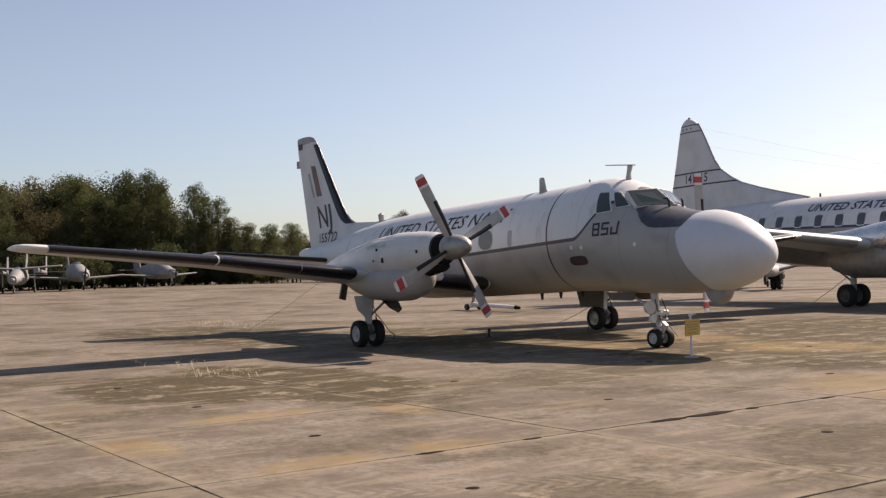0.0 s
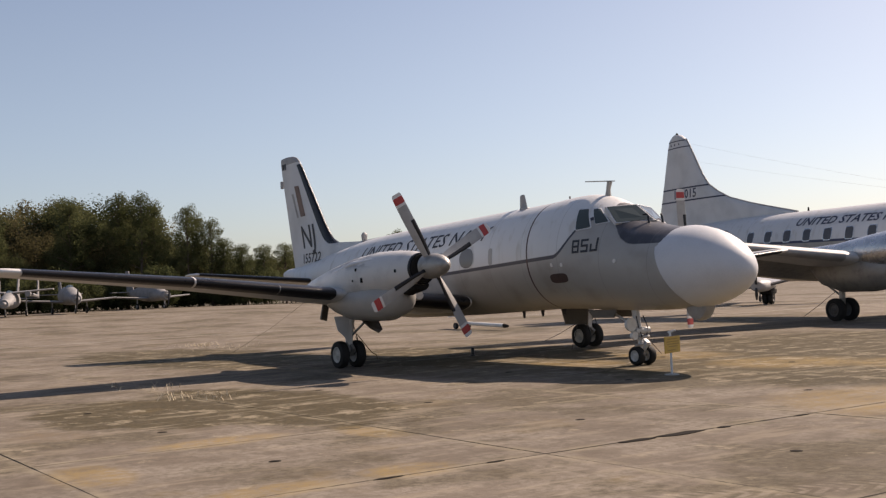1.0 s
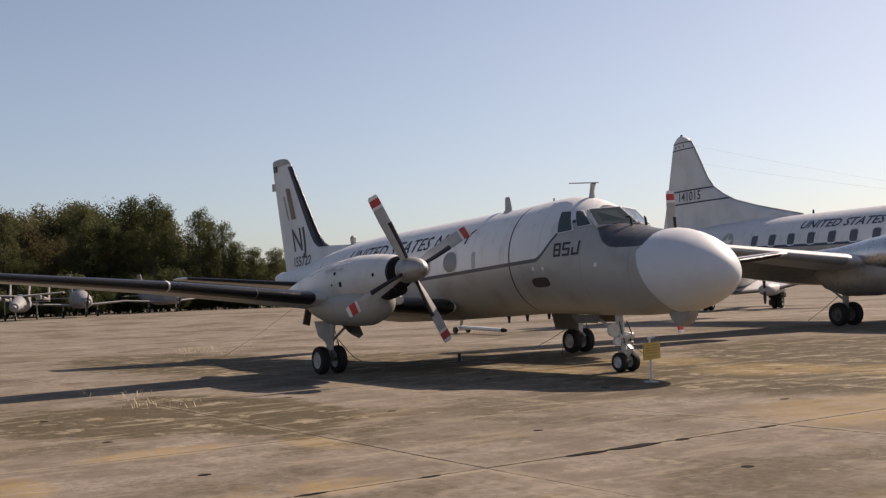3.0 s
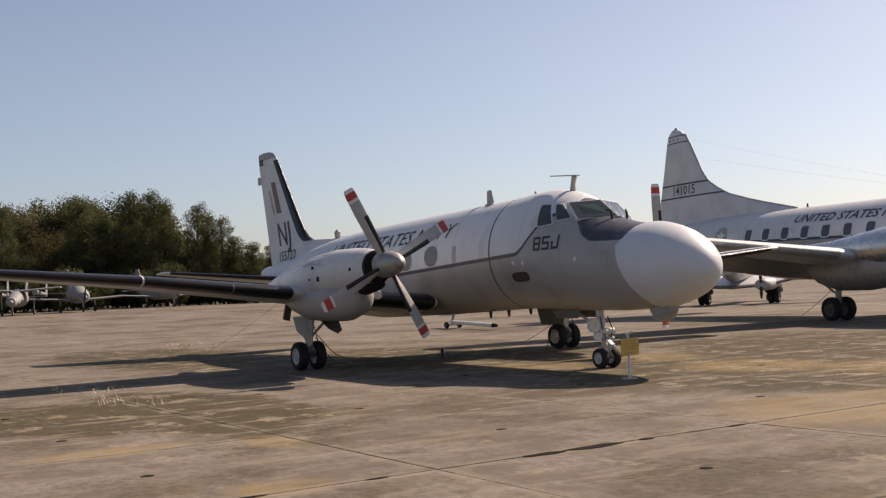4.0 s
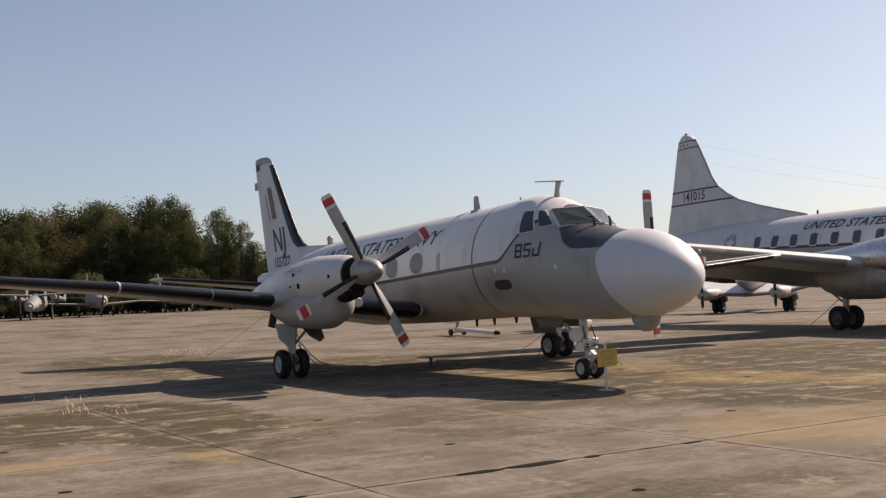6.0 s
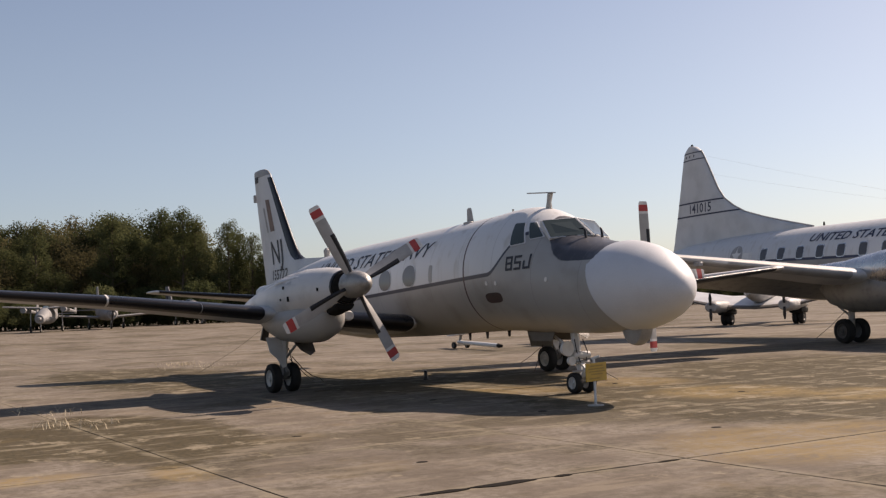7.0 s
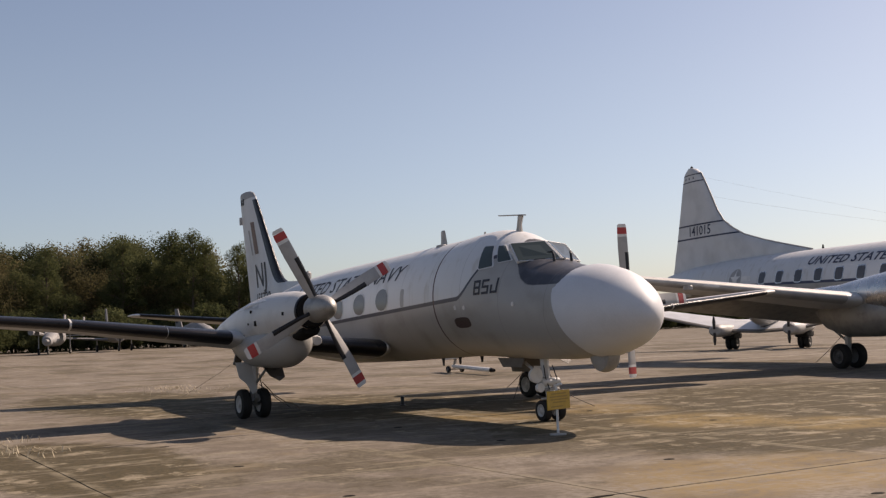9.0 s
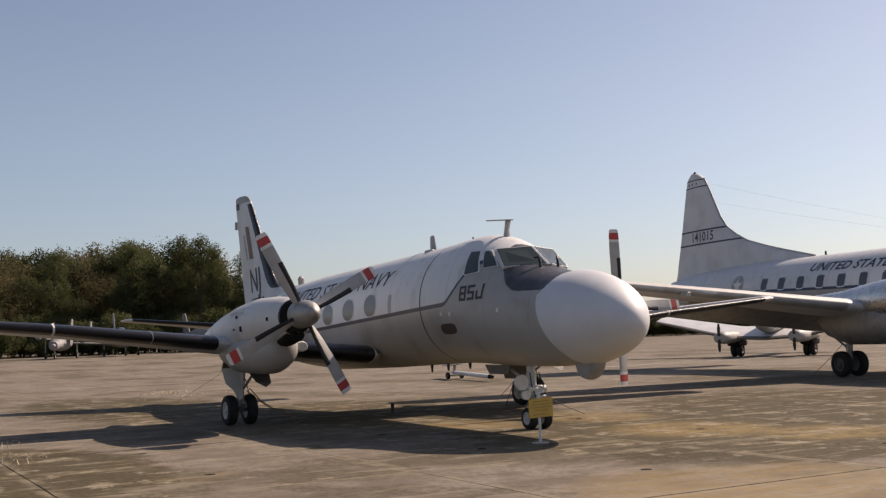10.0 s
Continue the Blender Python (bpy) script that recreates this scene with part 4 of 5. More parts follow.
def build_gear():
    def loc(x, y, z):
        return INV @ Vector((x, y, z))
    for sgn in (-1, 1):
        cy = -3.68 if sgn < 0 else 3.96
        leg = part("main_gear", rod([loc(-1.15, cy, 1.25), loc(-1.3, cy, 0.62), loc(-1.35, cy, 0.40)], [0.10, 0.09, 0.075]), M_WHITE, trainer, "white main landing-gear leg")
        part("piston", rod([loc(-1.31, cy, 0.62), loc(-1.35, cy, 0.33)], 0.05), M_ALU, leg, "polished oleo piston")
        part("axle", rod([loc(-1.35, cy - 0.3, 0.33), loc(-1.35, cy + 0.3, 0.33)], 0.04), M_DULL, leg)
        part("brace", rod([loc(-1.3, cy + 0.05, 0.75), loc(-0.55, cy + 0.05, 1.12)], 0.03), M_DULL, leg)
        part("brake_line", rod([loc(-1.2, cy + 0.1, 1.0), loc(-1.12, cy + 0.14, 0.7), loc(-1.22, cy + 0.13, 0.35), loc(-1.3, cy + 0.1, 0.34)], 0.012, sides=6), M_BLACK, leg)
        part("torque_link", slab([loc(-1.22, cy - 0.04, 0.62), loc(-1.05, cy - 0.04, 0.46), loc(-1.24, cy - 0.04, 0.28), loc(-1.15, cy - 0.04, 0.45)], (0, 0.08, 0)), M_DULL, leg, smooth=False)
        for d, o in ((-0.225, -1), (0.225, 1)):
            p = loc(-1.35, cy + d, 0.33)
            wheel(leg, p.x, p.y, p.z, 0.33, 0.22, M_RIM, "wheel", o)
        # bay doors
        part("gear_door", slab([loc(-1.16, cy - 0.46, 1.26), loc(-1.14, cy + 0.02, 1.26), loc(-1.20, cy + 0.02, 0.58), loc(-1.20, cy - 0.06, 0.54), loc(-1.18, cy - 0.20, 0.78), loc(-1.17, cy - 0.37, 0.92)], (0.03, 0, 0)), M_WHITE, leg, "pale leg fairing door", smooth=False)
        if sgn > 0:
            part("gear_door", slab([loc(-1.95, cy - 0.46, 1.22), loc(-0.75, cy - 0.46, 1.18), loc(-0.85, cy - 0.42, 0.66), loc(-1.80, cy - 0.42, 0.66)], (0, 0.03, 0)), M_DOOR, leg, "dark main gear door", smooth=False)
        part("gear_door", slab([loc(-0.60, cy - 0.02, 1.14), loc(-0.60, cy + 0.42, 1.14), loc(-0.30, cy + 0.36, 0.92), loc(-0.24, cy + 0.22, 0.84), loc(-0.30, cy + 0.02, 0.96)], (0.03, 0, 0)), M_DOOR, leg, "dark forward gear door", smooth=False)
    leg = part("nose_gear", rod([loc(4.82, 0, 1.25), loc(4.87, 0, 0.85), loc(4.90, 0, 0.68), loc(4.95, 0, 0.45)], [0.085, 0.085, 0.065, 0.055]), M_WHITE, trainer, "white nose landing-gear leg")
    part("piston", rod([loc(4.92, 0, 0.6), loc(4.98, 0, 0.20)], 0.045), M_ALU, leg, "polished oleo piston")
    part("axle", rod([loc(4.98, -0.22, 0.205), loc(4.98, 0.22, 0.205)], 0.03), M_DULL, leg)
    part("torque_link", slab([loc(5.0, -0.05, 0.62), loc(5.20, -0.05, 0.48), loc(5.03, -0.05, 0.30), loc(5.12, -0.05, 0.48)], (0, 0.10, 0)), M_WHITE, leg, smooth=False)
    part("tow_lug", rod([loc(5.0, -0.22, 0.42), loc(5.12, 0, 0.44), loc(5.0, 0.22, 0.42)], 0.025), M_ALU, leg)
    part("steering_unit", turned([(-0.22, 0.03), (-0.2, 0.075), (0.2, 0.075), (0.22, 0.03)], "Y", 14), M_WHITE, leg, "white steering actuator").matrix_basis = Matrix.Translation(loc(4.99, 0, 0.74))
    part("drag_brace", rod([loc(4.9, -0.06, 0.8), loc(4.25, -0.06, 1.10)], 0.03), M_WHITE, leg)
    for y, z, r in ((-0.36, 0.88, 0.15), (-0.27, 0.64, 0.09)):
        lm = part("taxi_light", turned([(-0.06, r * 0.4), (-0.02, r * 0.9), (0.05, r), (0.06, r * 0.96), (0.055, 0.0)], "X", 18), M_BAND, leg, "round white taxi light")
        lm.matrix_basis = Matrix.Translation(loc(5.02, y, z))
    part("light_bracket", rod([loc(4.92, 0, 0.80), loc(4.98, -0.30, 0.86), loc(4.98, -0.27, 0.67)], 0.022), M_DULL, leg)
    part("hydraulic_line", rod([loc(4.95, 0.10, 1.05), loc(5.06, 0.12, 0.8), loc(5.02, 0.09, 0.55), loc(5.02, 0.06, 0.38)], 0.012, sides=6), M_BLACK, leg)
    part("hydraulic_line", rod([loc(4.95, -0.10, 1.05), loc(5.04, -0.13, 0.82), loc(5.06, -0.06, 0.6)], 0.012, sides=6), M_BLACK, leg)
    part("collar", turned([(-0.05, 0.07), (-0.04, 0.10), (0.04, 0.10), (0.05, 0.07)], "Z", 14), M_ALU, leg).matrix_basis = Matrix.Translation(loc(4.91, 0, 0.62))
    part("shimmy_damper", rod([loc(5.02, -0.15, 0.60), loc(5.02, 0.18, 0.60)], 0.035), M_DULL, leg)
    for d, o in ((-0.16, -1), (0.16, 1)):
        p = loc(4.98, d, 0.205)
        wheel(leg, p.x, p.y, p.z, 0.205, 0.15, M_RIM, "wheel", o)
    for s in (-1, 1):
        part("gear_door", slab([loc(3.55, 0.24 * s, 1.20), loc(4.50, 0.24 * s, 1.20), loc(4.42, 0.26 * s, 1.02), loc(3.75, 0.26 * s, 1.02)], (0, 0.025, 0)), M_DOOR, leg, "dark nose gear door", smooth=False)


build_trainer()
for ob in trainer.children:
    back = {"wing": 0.15, "nacelle": 0.08, "spinner": 0.0, "tailplane": 0.15}.get(ob.name.split(".")[0])
    if back:
        ob.matrix_basis = Matrix.Translation((-back, 0, 0)) @ ob.matrix_basis


# ---- the transport aircraft behind ----
CON = pose(-4.2, 21.8, 0, 0, 0, -8)
transport = thing("transport_aircraft", CON, "white-topped navy twin-engine transport with a bare lower fuselage and tall fin", "aircraft")
CHULL = Hull([(-14.9, 3.95, 3.70, 3.82, 0.06, 2), (-14.2, 4.05, 3.30, 3.70, 0.26, 2), (-12.5, 4.25, 2.75, 3.5, 0.62, 2), (-10.0, 4.38, 2.15, 3.3, 1.05, 2), (-7.5, 4.43, 1.75, 3.05, 1.33, 2), (-5.0, 4.43, 1.48, 2.93, 1.46, 2), (-2.0, 4.42, 1.36, 2.89, 1.48, 2), (6.0, 4.42, 1.36, 2.89, 1.48, 2), (8.0, 4.25, 1.45, 2.8, 1.35, 2), (9.6, 3.5, 1.7, 2.6, 0.95, 2), (10.6, 2.8, 2.1, 2.45, 0.35, 2)], smooth=0.5)


def build_transport():
    part("fuselage", CHULL.mesh(-14.9, 10.6, 48, 3), M_TRANSPORT, transport, "white-topped fuselage with a dark blue cheat line")
    for sgn in (-1, 1):
        for i in range(10):
            x = -6.05 + 1.15 * i
            wz = 3.413 - 0.019 * (x + 6.05)
            ol = oval(x, wz, 0.20, 0.23, 16, 5)
            f = part("cabin_window", CHULL.patch(oval(x, wz, 0.235, 0.265, 16, 5), sgn, 0.008), M_ALU, transport)
            part("pane", CHULL.patch(ol, sgn, 0.014, 0.01), M_PORT, f, "dark cabin pane")
    bm, w = lettering("UNITED STATES NAVY", 0.34, 0.25, 1.0, 0.010)
    part("title", laid(bm, lambda u, v: Vector((-3.40 + u * 6.4 / w, -CHULL.side(-3.40 + u * 6.4 / w, 3.77 - 0.017 * u * 6.4 / w + v * 0.86) - 0.01, 3.77 - 0.017 * u * 6.4 / w + v * 0.86))), M_NAVYINK, transport, "slanted blue UNITED STATES NAVY title", False)
    # star roundel on the rear fuselage
    part("roundel", CHULL.patch(oval(-8.0, 3.45, 0.46, 0.44, 24, 2), -1, 0.008), M_FLAT, transport, "faded blue roundel")
    star = [(-8.0 + (0.40 if k % 2 == 0 else 0.16) * math.sin(k * math.pi / 5), 3.45 + (0.40 if k % 2 == 0 else 0.15) * math.cos(k * math.pi / 5)) for k in range(10)]
    part("roundel_star", CHULL.patch(star, -1, 0.014), M_BAND, transport)
    part("roundel_bar", CHULL.patch([(-7.52, 3.33), (-6.86, 3.33), (-6.86, 3.55), (-7.52, 3.55)], -1, 0.010), M_BAND, transport)
    # fin with a long dorsal sweep, built from height stations
    st = [(3.9, -6.2, 8.3), (4.45, -4.5, 9.8), (4.62, -5.3, 8.97), (4.85, -6.4, 7.8), (5.1, -7.5, 6.62), (5.45, -8.80, 5.21), (5.8, -9.58, 4.33), (6.2, -10.24, 3.56), (6.7, -10.67, 2.99), (7.5, -11.12, 2.33), (8.2, -11.53, 1.73), (8.60, -11.80, 1.32)]
    ring = lambda z, x, c: [(x - u, t, z) for u, t in foil(c, 0.36 / c)]
    f_ = part("fin", loft([ring(*s) for s in st]), M_WHITE, transport, "tall white fin with a long dorsal sweep")
    part("fin_cap", loft([ring(8.605, -11.80, 1.32), ring(8.73, -12.0, 1.0), ring(8.83, -12.17, 0.68), ring(8.87, -12.32, 0.34)]), M_WHITE, f_)
    part("beacon", turned([(0, 0.07), (0.08, 0.07), (0.14, 0.03), (0.15, 0.0)], "Z", 12), M_DARK, f_, "dark fin-top beacon").matrix_basis = Matrix.Translation((-12.49, 0, 8.84))

    def fin_row(z):
        return [float(np.interp(z, [q[0] for q in st], [q[k] for q in st])) for k in (1, 2)]

    def fin_half(x, z):
        le, c = fin_row(z)
        u = min(1.0, max(0.0, (le - x) / c))
        return float(np.interp(u, [0] + [q[0] for q in reversed(FOIL)], [0] + [q[1] for q in reversed(FOIL)])) / 0.05 * 0.18

    for z0, z1 in ((6.17, 6.24), (5.55, 5.62), (8.20, 8.25), (8.53, 8.575)):
        rings = []
        for z in (z0, z1):
            le, c = fin_row(z)
            rings.append([(le - u, t, z) for u, t in foil(c, 0.36 / c, 0.006)])
        part("fin_stripe", loft(rings), M_NAVYINK, f_, "dark blue fin stripe", smooth=False)
    for x in (-12.85, -12.5, -12.15):
        y = -fin_half(x, 8.38) - 0.008
        part("fin_star", slab([(x + (0.075 if k % 2 == 0 else 0.03) * math.sin(k * math.pi / 5), y, 8.39 + (0.075 if k % 2 == 0 else 0.03) * math.cos(k * math.pi / 5)) for k in range(10)], (0, 0.02, 0)), M_NAVYINK, f_, "small dark star", smooth=False)
    bm, w = lettering("141015", 0.42, 0.1, 1.0, 0.008)
    part("lettering", laid(bm, lambda u, v: Vector((-12.78 + u * 1.77 / w, -fin_half(-12.78 + u * 1.77 / w, 5.71 + v) - 0.008, 5.71 + v))), M_NAVYINK, f_, "dark blue 141015 number", False)
    # edge strip along the fin's front
    le = [(z, x) for z, x, c in st[1:]]
    part("fin_edge", rod([(x + 0.01, 0, z) for z, x in le], 0.045, sides=8), M_FLAT, f_, "grey leading-edge strip")
    for sgn in (-1, 1):
        part("tailplane", wing([(sgn * 0.35, -11.6, 3.45, 2.6), (sgn * 5.4, -12.7, 3.5, 1.2)], 0.09), M_WHITE, transport, "white tailplane")
        ws = [(sgn * 0.9, 3.35, 1.95, 4.3), (sgn * 4.6, 2.92, 2.30, 3.7), (sgn * 9.6, 2.42, 2.83, 2.75), (sgn * 15.2, 1.75, 3.42, 1.6)]
        w_ = part("wing", wing(ws, 0.15), M_WHITE, transport, "long tapered grey-white wing")
        part("wing_tip", wing([between(ws, sgn * 15.21), (sgn * 15.6, 1.55, 3.46, 1.2), (sgn * 15.8, 1.2, 3.48, 0.6)], 0.15), M_ALU, w_)
        part("leading_edge", boot([between(ws, sgn * y) for y in np.linspace(4.9, 15.1, 6)], 0.07, 0.15, 0.006), M_EDGE, w_, "dull metal leading edge")
        fl = []
        for y in (1.7, 5.0, 9.4):
            q = between(ws, sgn * y)
            x0, x1, zb = q[1] - q[3] * 0.66, q[1] - q[3] * 1.03, q[2] - 0.64
            fl.append([(x0, sgn * y, q[2] + 0.10), (x0 + 0.3, sgn * y, q[2] - 0.20), ((x0 + x1) / 2, sgn * y, q[2] - 0.42), (x1, sgn * y, zb), ((x0 + x1) / 2, sgn * y, q[2] - 0.18)])
        part("flap", loft(fl), M_DULL, w_, "dull metal drooped flap")
        part("landing_light", block(2.3, 2.62, sgn * 10.6 - 0.08, sgn * 10.6 + 0.08, 2.72, 2.86, 0.02), M_FLAT, w_)
        cy = sgn * 3.75
        n_ = part("nacelle", loft([[(x, cy + w * math.cos(a), zc + h * math.sin(a)) for a in np.linspace(0, 2 * math.pi, 31)[:-1]] for x, w, h, zc in
                                   ((6.9, 0.50, 0.50, 2.52), (6.75, 0.64, 0.64, 2.52), (6.3, 0.70, 0.70, 2.52), (5.2, 0.74, 0.72, 2.50), (3.8, 0.74, 0.70, 2.46), (2.6, 0.62, 0.54, 2.46), (1.4, 0.40, 0.34, 2.48), (0.0, 0.24, 0.24, 2.5), (-0.7, 0.05, 0.05, 2.48))]), M_ALU, transport, "polished metal engine nacelle")
        part("gear_bay", loft([[(x, cy + w * math.cos(a), zc + h * math.sin(a)) for a in np.linspace(0, 2 * math.pi, 23)[:-1]] for x, w, h, zc in
                               ((5.4, 0.2, 0.2, 1.95), (4.8, 0.52, 0.56, 1.82), (3.0, 0.62, 0.74, 1.78), (1.6, 0.58, 0.74, 1.78), (0.7, 0.46, 0.56, 1.86), (-0.2, 0.05, 0.05, 2.1))]), M_DULL, n_, "dull grey landing-gear bay")
        part("cowl_gap", turned([(4.9, 0.79), (4.9, 0.805), (4.96, 0.805), (4.96, 0.79), (4.9, 0.79)], "X", 30, False), M_DARK, n_).matrix_basis = Matrix.Translation((0, cy, 2.72))
        part("spinner", turned([(6.7, 0.0), (6.7, 0.32), (7.0, 0.28), (7.35, 0.12), (7.42, 0.0)], "X", 20), M_DULL, n_).matrix_basis = Matrix.Translation((0, cy, 2.75))
        for k in range(3):
            b = part("propeller_blade", rod([(7.05, 0.2, 0), (7.05, 1.0, 0), (7.05, 1.95, 0)], [0.1, 0.15, 0.09], sides=6), M_BLACK, n_)
            b.matrix_basis = Matrix.Translation((0, cy, 2.75)) @ Matrix.Rotation(radians(90 + 120 * k), 4, "X") @ Matrix.Diagonal((0.35, 1, 1, 1))
            b.matrix_basis = Matrix.Translation((4.55, 0, 0)) @ b.matrix_basis
        leg = part("main_gear", rod([(1.5, cy, 1.5), (1.45, cy, 0.42)], 0.11), M_DULL, transport, "grey main landing-gear leg")
        part("drag_strut", rod([(1.6, cy, 0.8), (0.4, cy, 1.55)], 0.04), M_DULL, leg)
        for d, o in ((-0.32, -1), (0.32, 1)):
            wheel(leg, 1.45, cy + d, 0.42, 0.42, 0.28, M_HUB, "wheel", o)
    for z0, x0, z1, x1, y in ((8.36, -11.64, 4.5, 3.5, 0.18), (7.4, -11.05, 4.5, 3.0, -0.18)):
        us = np.linspace(0, 1, 12)
        part("aerial_wire", rod([(x0 + (x1 - x0) * u, y * u, z0 + (z1 - z0) * u - 0.08 * 4 * u * (1 - u)) for u in us], 0.0022, sides=5), M_BAND, transport, "thin aerial wire from fin to roof mast")
        part("aerial_mast", rod([(x1, y, 4.30), (x1, y, z1 + 0.03)], [0.05, 0.025]), M_FLAT, transport)
    part("roof_stub", rod([(-3.87, 0, 4.38), (-3.87, 0, 4.58)], [0.05, 0.03]), M_DARK, transport, "small dark roof stub")
    leg = part("nose_gear", rod([(8.0, 0, 1.6), (8.1, 0, 0.35)], 0.08), M_DULL, transport)
    for d, o in ((-0.18, -1), (0.18, 1)):
        wheel(leg, 8.1, d, 0.33, 0.33, 0.2, M_HUB, "wheel", o)


build_transport()


# ---- a second twin parked further off, seen under the transport ----
def build_far_twin():
    t = thing("parked_twin", pose(-24.75, 36.2, 0.0, 0, 0, 298), "white low-wing twin-engine aircraft parked in the distance", "aircraft")
    h = Hull([(-9, 2.7, 2.3, 2.5, 0.1, 2), (-6, 3.0, 1.8, 2.4, 0.5, 2), (-2, 3.2, 1.35, 2.3, 0.75, 2), (1, 3.2, 1.3, 2.3, 0.75, 2), (2.2, 2.7, 1.5, 2.1, 0.5, 2), (2.8, 2.2, 1.8, 2.0, 0.15, 2)], 0.4)
    part("fuselage", h.mesh(-9, 2.8, 32, 4), M_GREY, t)
    for s in (-1, 1):
        # the wing stands nose-low, so that its sunlit upper side shows
        st = [(s * 0.0, 1.7, 0.98, 3.0), (s * 2.2, 1.5, 1.10, 2.7), (s * 6.9, 0.7, 2.15, 1.5)]
        part("wing", loft([[(x - u, y, z + t_ + 0.24 * u) for u, t_ in foil(c, 0.07)] for y, x, z, c in st]), M_WHITE, t, "sunlit white wing")
        rings = []
        for y, x, z, c in st:
            outer = foil(c, 0.07, 0.03, 0.07)
            rings.append([(x - u, y, z + t_ + 0.24 * u) for u, t_ in outer + [(u + 0.02, t_ * 0.6) for u, t_ in reversed(outer)]])
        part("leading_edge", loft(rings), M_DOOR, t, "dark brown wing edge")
        cy = s * 2.1
        n_ = part("nacelle", loft([[(x, cy + w * math.cos(a), 1.15 + w * 0.8 * math.sin(a)) for a in np.linspace(0, 2 * math.pi, 21)[:-1]] for x, w in ((3.2, 0.3), (3.1, 0.40), (2.6, 0.46), (1.0, 0.44), (-1.2, 0.25), (-2.0, 0.05))]), M_FLAT, t)
        part("gear_bay", block(-0.6, 1.0, cy - 0.36, cy + 0.36, 0.62, 0.98, 0.08), M_DARK, n_, "dark gear bay")
        for k in range(2):
            b = part("propeller_blade", rod([(0, 0.1, 0), (0, 0.5, 0), (0, 0.8, 0)], [0.07, 0.10, 0.05], sides=6), M_BLACK, n_)
            b.matrix_basis = Matrix.Translation((3.3, cy, 1.15)) @ Matrix.Rotation(radians(-90 + 180 * k), 4, "X")
        leg = part("main_gear", rod([(0.2, cy, 1.0), (0.2, cy, 0.4)], 0.08), M_DULL, t)
        for d, o in ((-0.17, -1), (0.17, 1)):
            wheel(leg, 0.2, cy + d, 0.42, 0.42, 0.30, M_HUB, "wheel", o)
        part("tailplane", wing([(s * 0.2, -7.2, 2.6, 1.6), (s * 3.2, -7.7, 2.7, 0.9)], 0.1), M_WHITE, t)
    leg = part("tail_gear", rod([(-7.0, 0, 2.1), (-7.0, 0, 0.2)], 0.06), M_DULL, t)
    wheel(leg, -7.0, 0, 0.2, 0.2, 0.14, M_HUB)


build_far_twin()


# ---- small aircraft at the tree line ----
def small_plane(kind):
    t = new("parked_trainer")
    h = Hull([(-5.0, 1.85, 1.55, 1.7, 0.09, 2), (-3, 2.15, 1.1, 1.6, 0.5, 2), (-1, 2.5, 0.8, 1.5, 0.75, 2), (0.6, 2.5, 0.75, 1.45, 0.8, 2), (2.2, 2.1, 0.8, 1.35, 0.75, 2), (3.3, 1.6, 1.0, 1.3, 0.45, 2), (3.9, 1.4, 1.15, 1.28, 0.12, 2)], 0.3)
    part("fuselage", h.mesh(-5.0, 3.9, 24, 4), M_FAR, t)
    part("canopy", loft([[(x, w * math.cos(a), 2.05 + hh * math.sin(a)) for a in np.linspace(0, math.pi, 11)] for x, w, hh in ((-1.2, 0.3, 0.1), (-0.6, 0.42, 0.5), (0.6, 0.45, 0.55), (1.5, 0.3, 0.12))]), M_GLASS, t, "dark glazed canopy")
    z = 1.05 if kind != "high" else 2.35
    for s in (-1, 1):
        w_ = part("wing", wing([(s * 0.4, 1.1, z, 2.0), (s * 4.1, 0.65, z + 0.25, 1.2)], 0.13), M_FAR, t)
        part("tailplane", wing([(s * 0.1, -4.0, 1.8, 1.1), (s * 2.0, -4.2, 1.8, 0.7)], 0.1), M_FAR, t)
        leg = part("main_gear", rod([(0.2, s * 1.5, z), (0.2, s * 1.5, 0.3)], 0.06), M_DULL, t)
        wheel(leg, 0.2, s * 1.5, 0.3, 0.3, 0.18, M_DULL)
        if kind == "high":
            part("boom", rod([(1.8, s * 1.9, 2.2), (-4.6, s * 1.9, 2.0)], [0.28, 0.12]), M_FAR, t)
            part("boom_fin", slab([(-4.0, s * 1.9 - 0.04, 1.9), (-5.2, s * 1.9 - 0.04, 1.9), (-5.4, s * 1.9 - 0.04, 3.7), (-4.7, s * 1.9 - 0.04, 3.7)], (0, 0.08, 0)), M_FAR, t)
    part("fin", slab([(-3.4, -0.05, 1.8), (-5.1, -0.05, 1.8), (-5.3, -0.05, 4.0), (-4.6, -0.05, 4.0)], (0, 0.1, 0)), M_FAR, t)
    part("fin_code", slab([(-4.6, -0.07, 2.5), (-5.0, -0.07, 2.5), (-5.05, -0.07, 3.0), (-4.65, -0.07, 3.0)], (0, 0.14, 0)), M_INK, t)
    leg = part("nose_gear", rod([(3.0, 0, 1.1), (3.0, 0, 0.25)], 0.05), M_DULL, t)
    wheel(leg, 3.0, 0, 0.25, 0.25, 0.14, M_DULL)
    part("cowling", turned([(3.1, 0.50), (3.3, 0.50), (3.6, 0.40), (3.62, 0.0)], "X", 18), M_FAR, t, "pale rounded nose cowling").matrix_basis = Matrix.Translation((0, 0, 1.28))
    if kind == "prop":
        part("propeller", rod([(3.95, -0.1, 0.35), (3.95, 0, 1.28), (3.95, 0.1, 2.2)], [0.05, 0.1, 0.05], sides=6), M_BLACK, t)
    return t


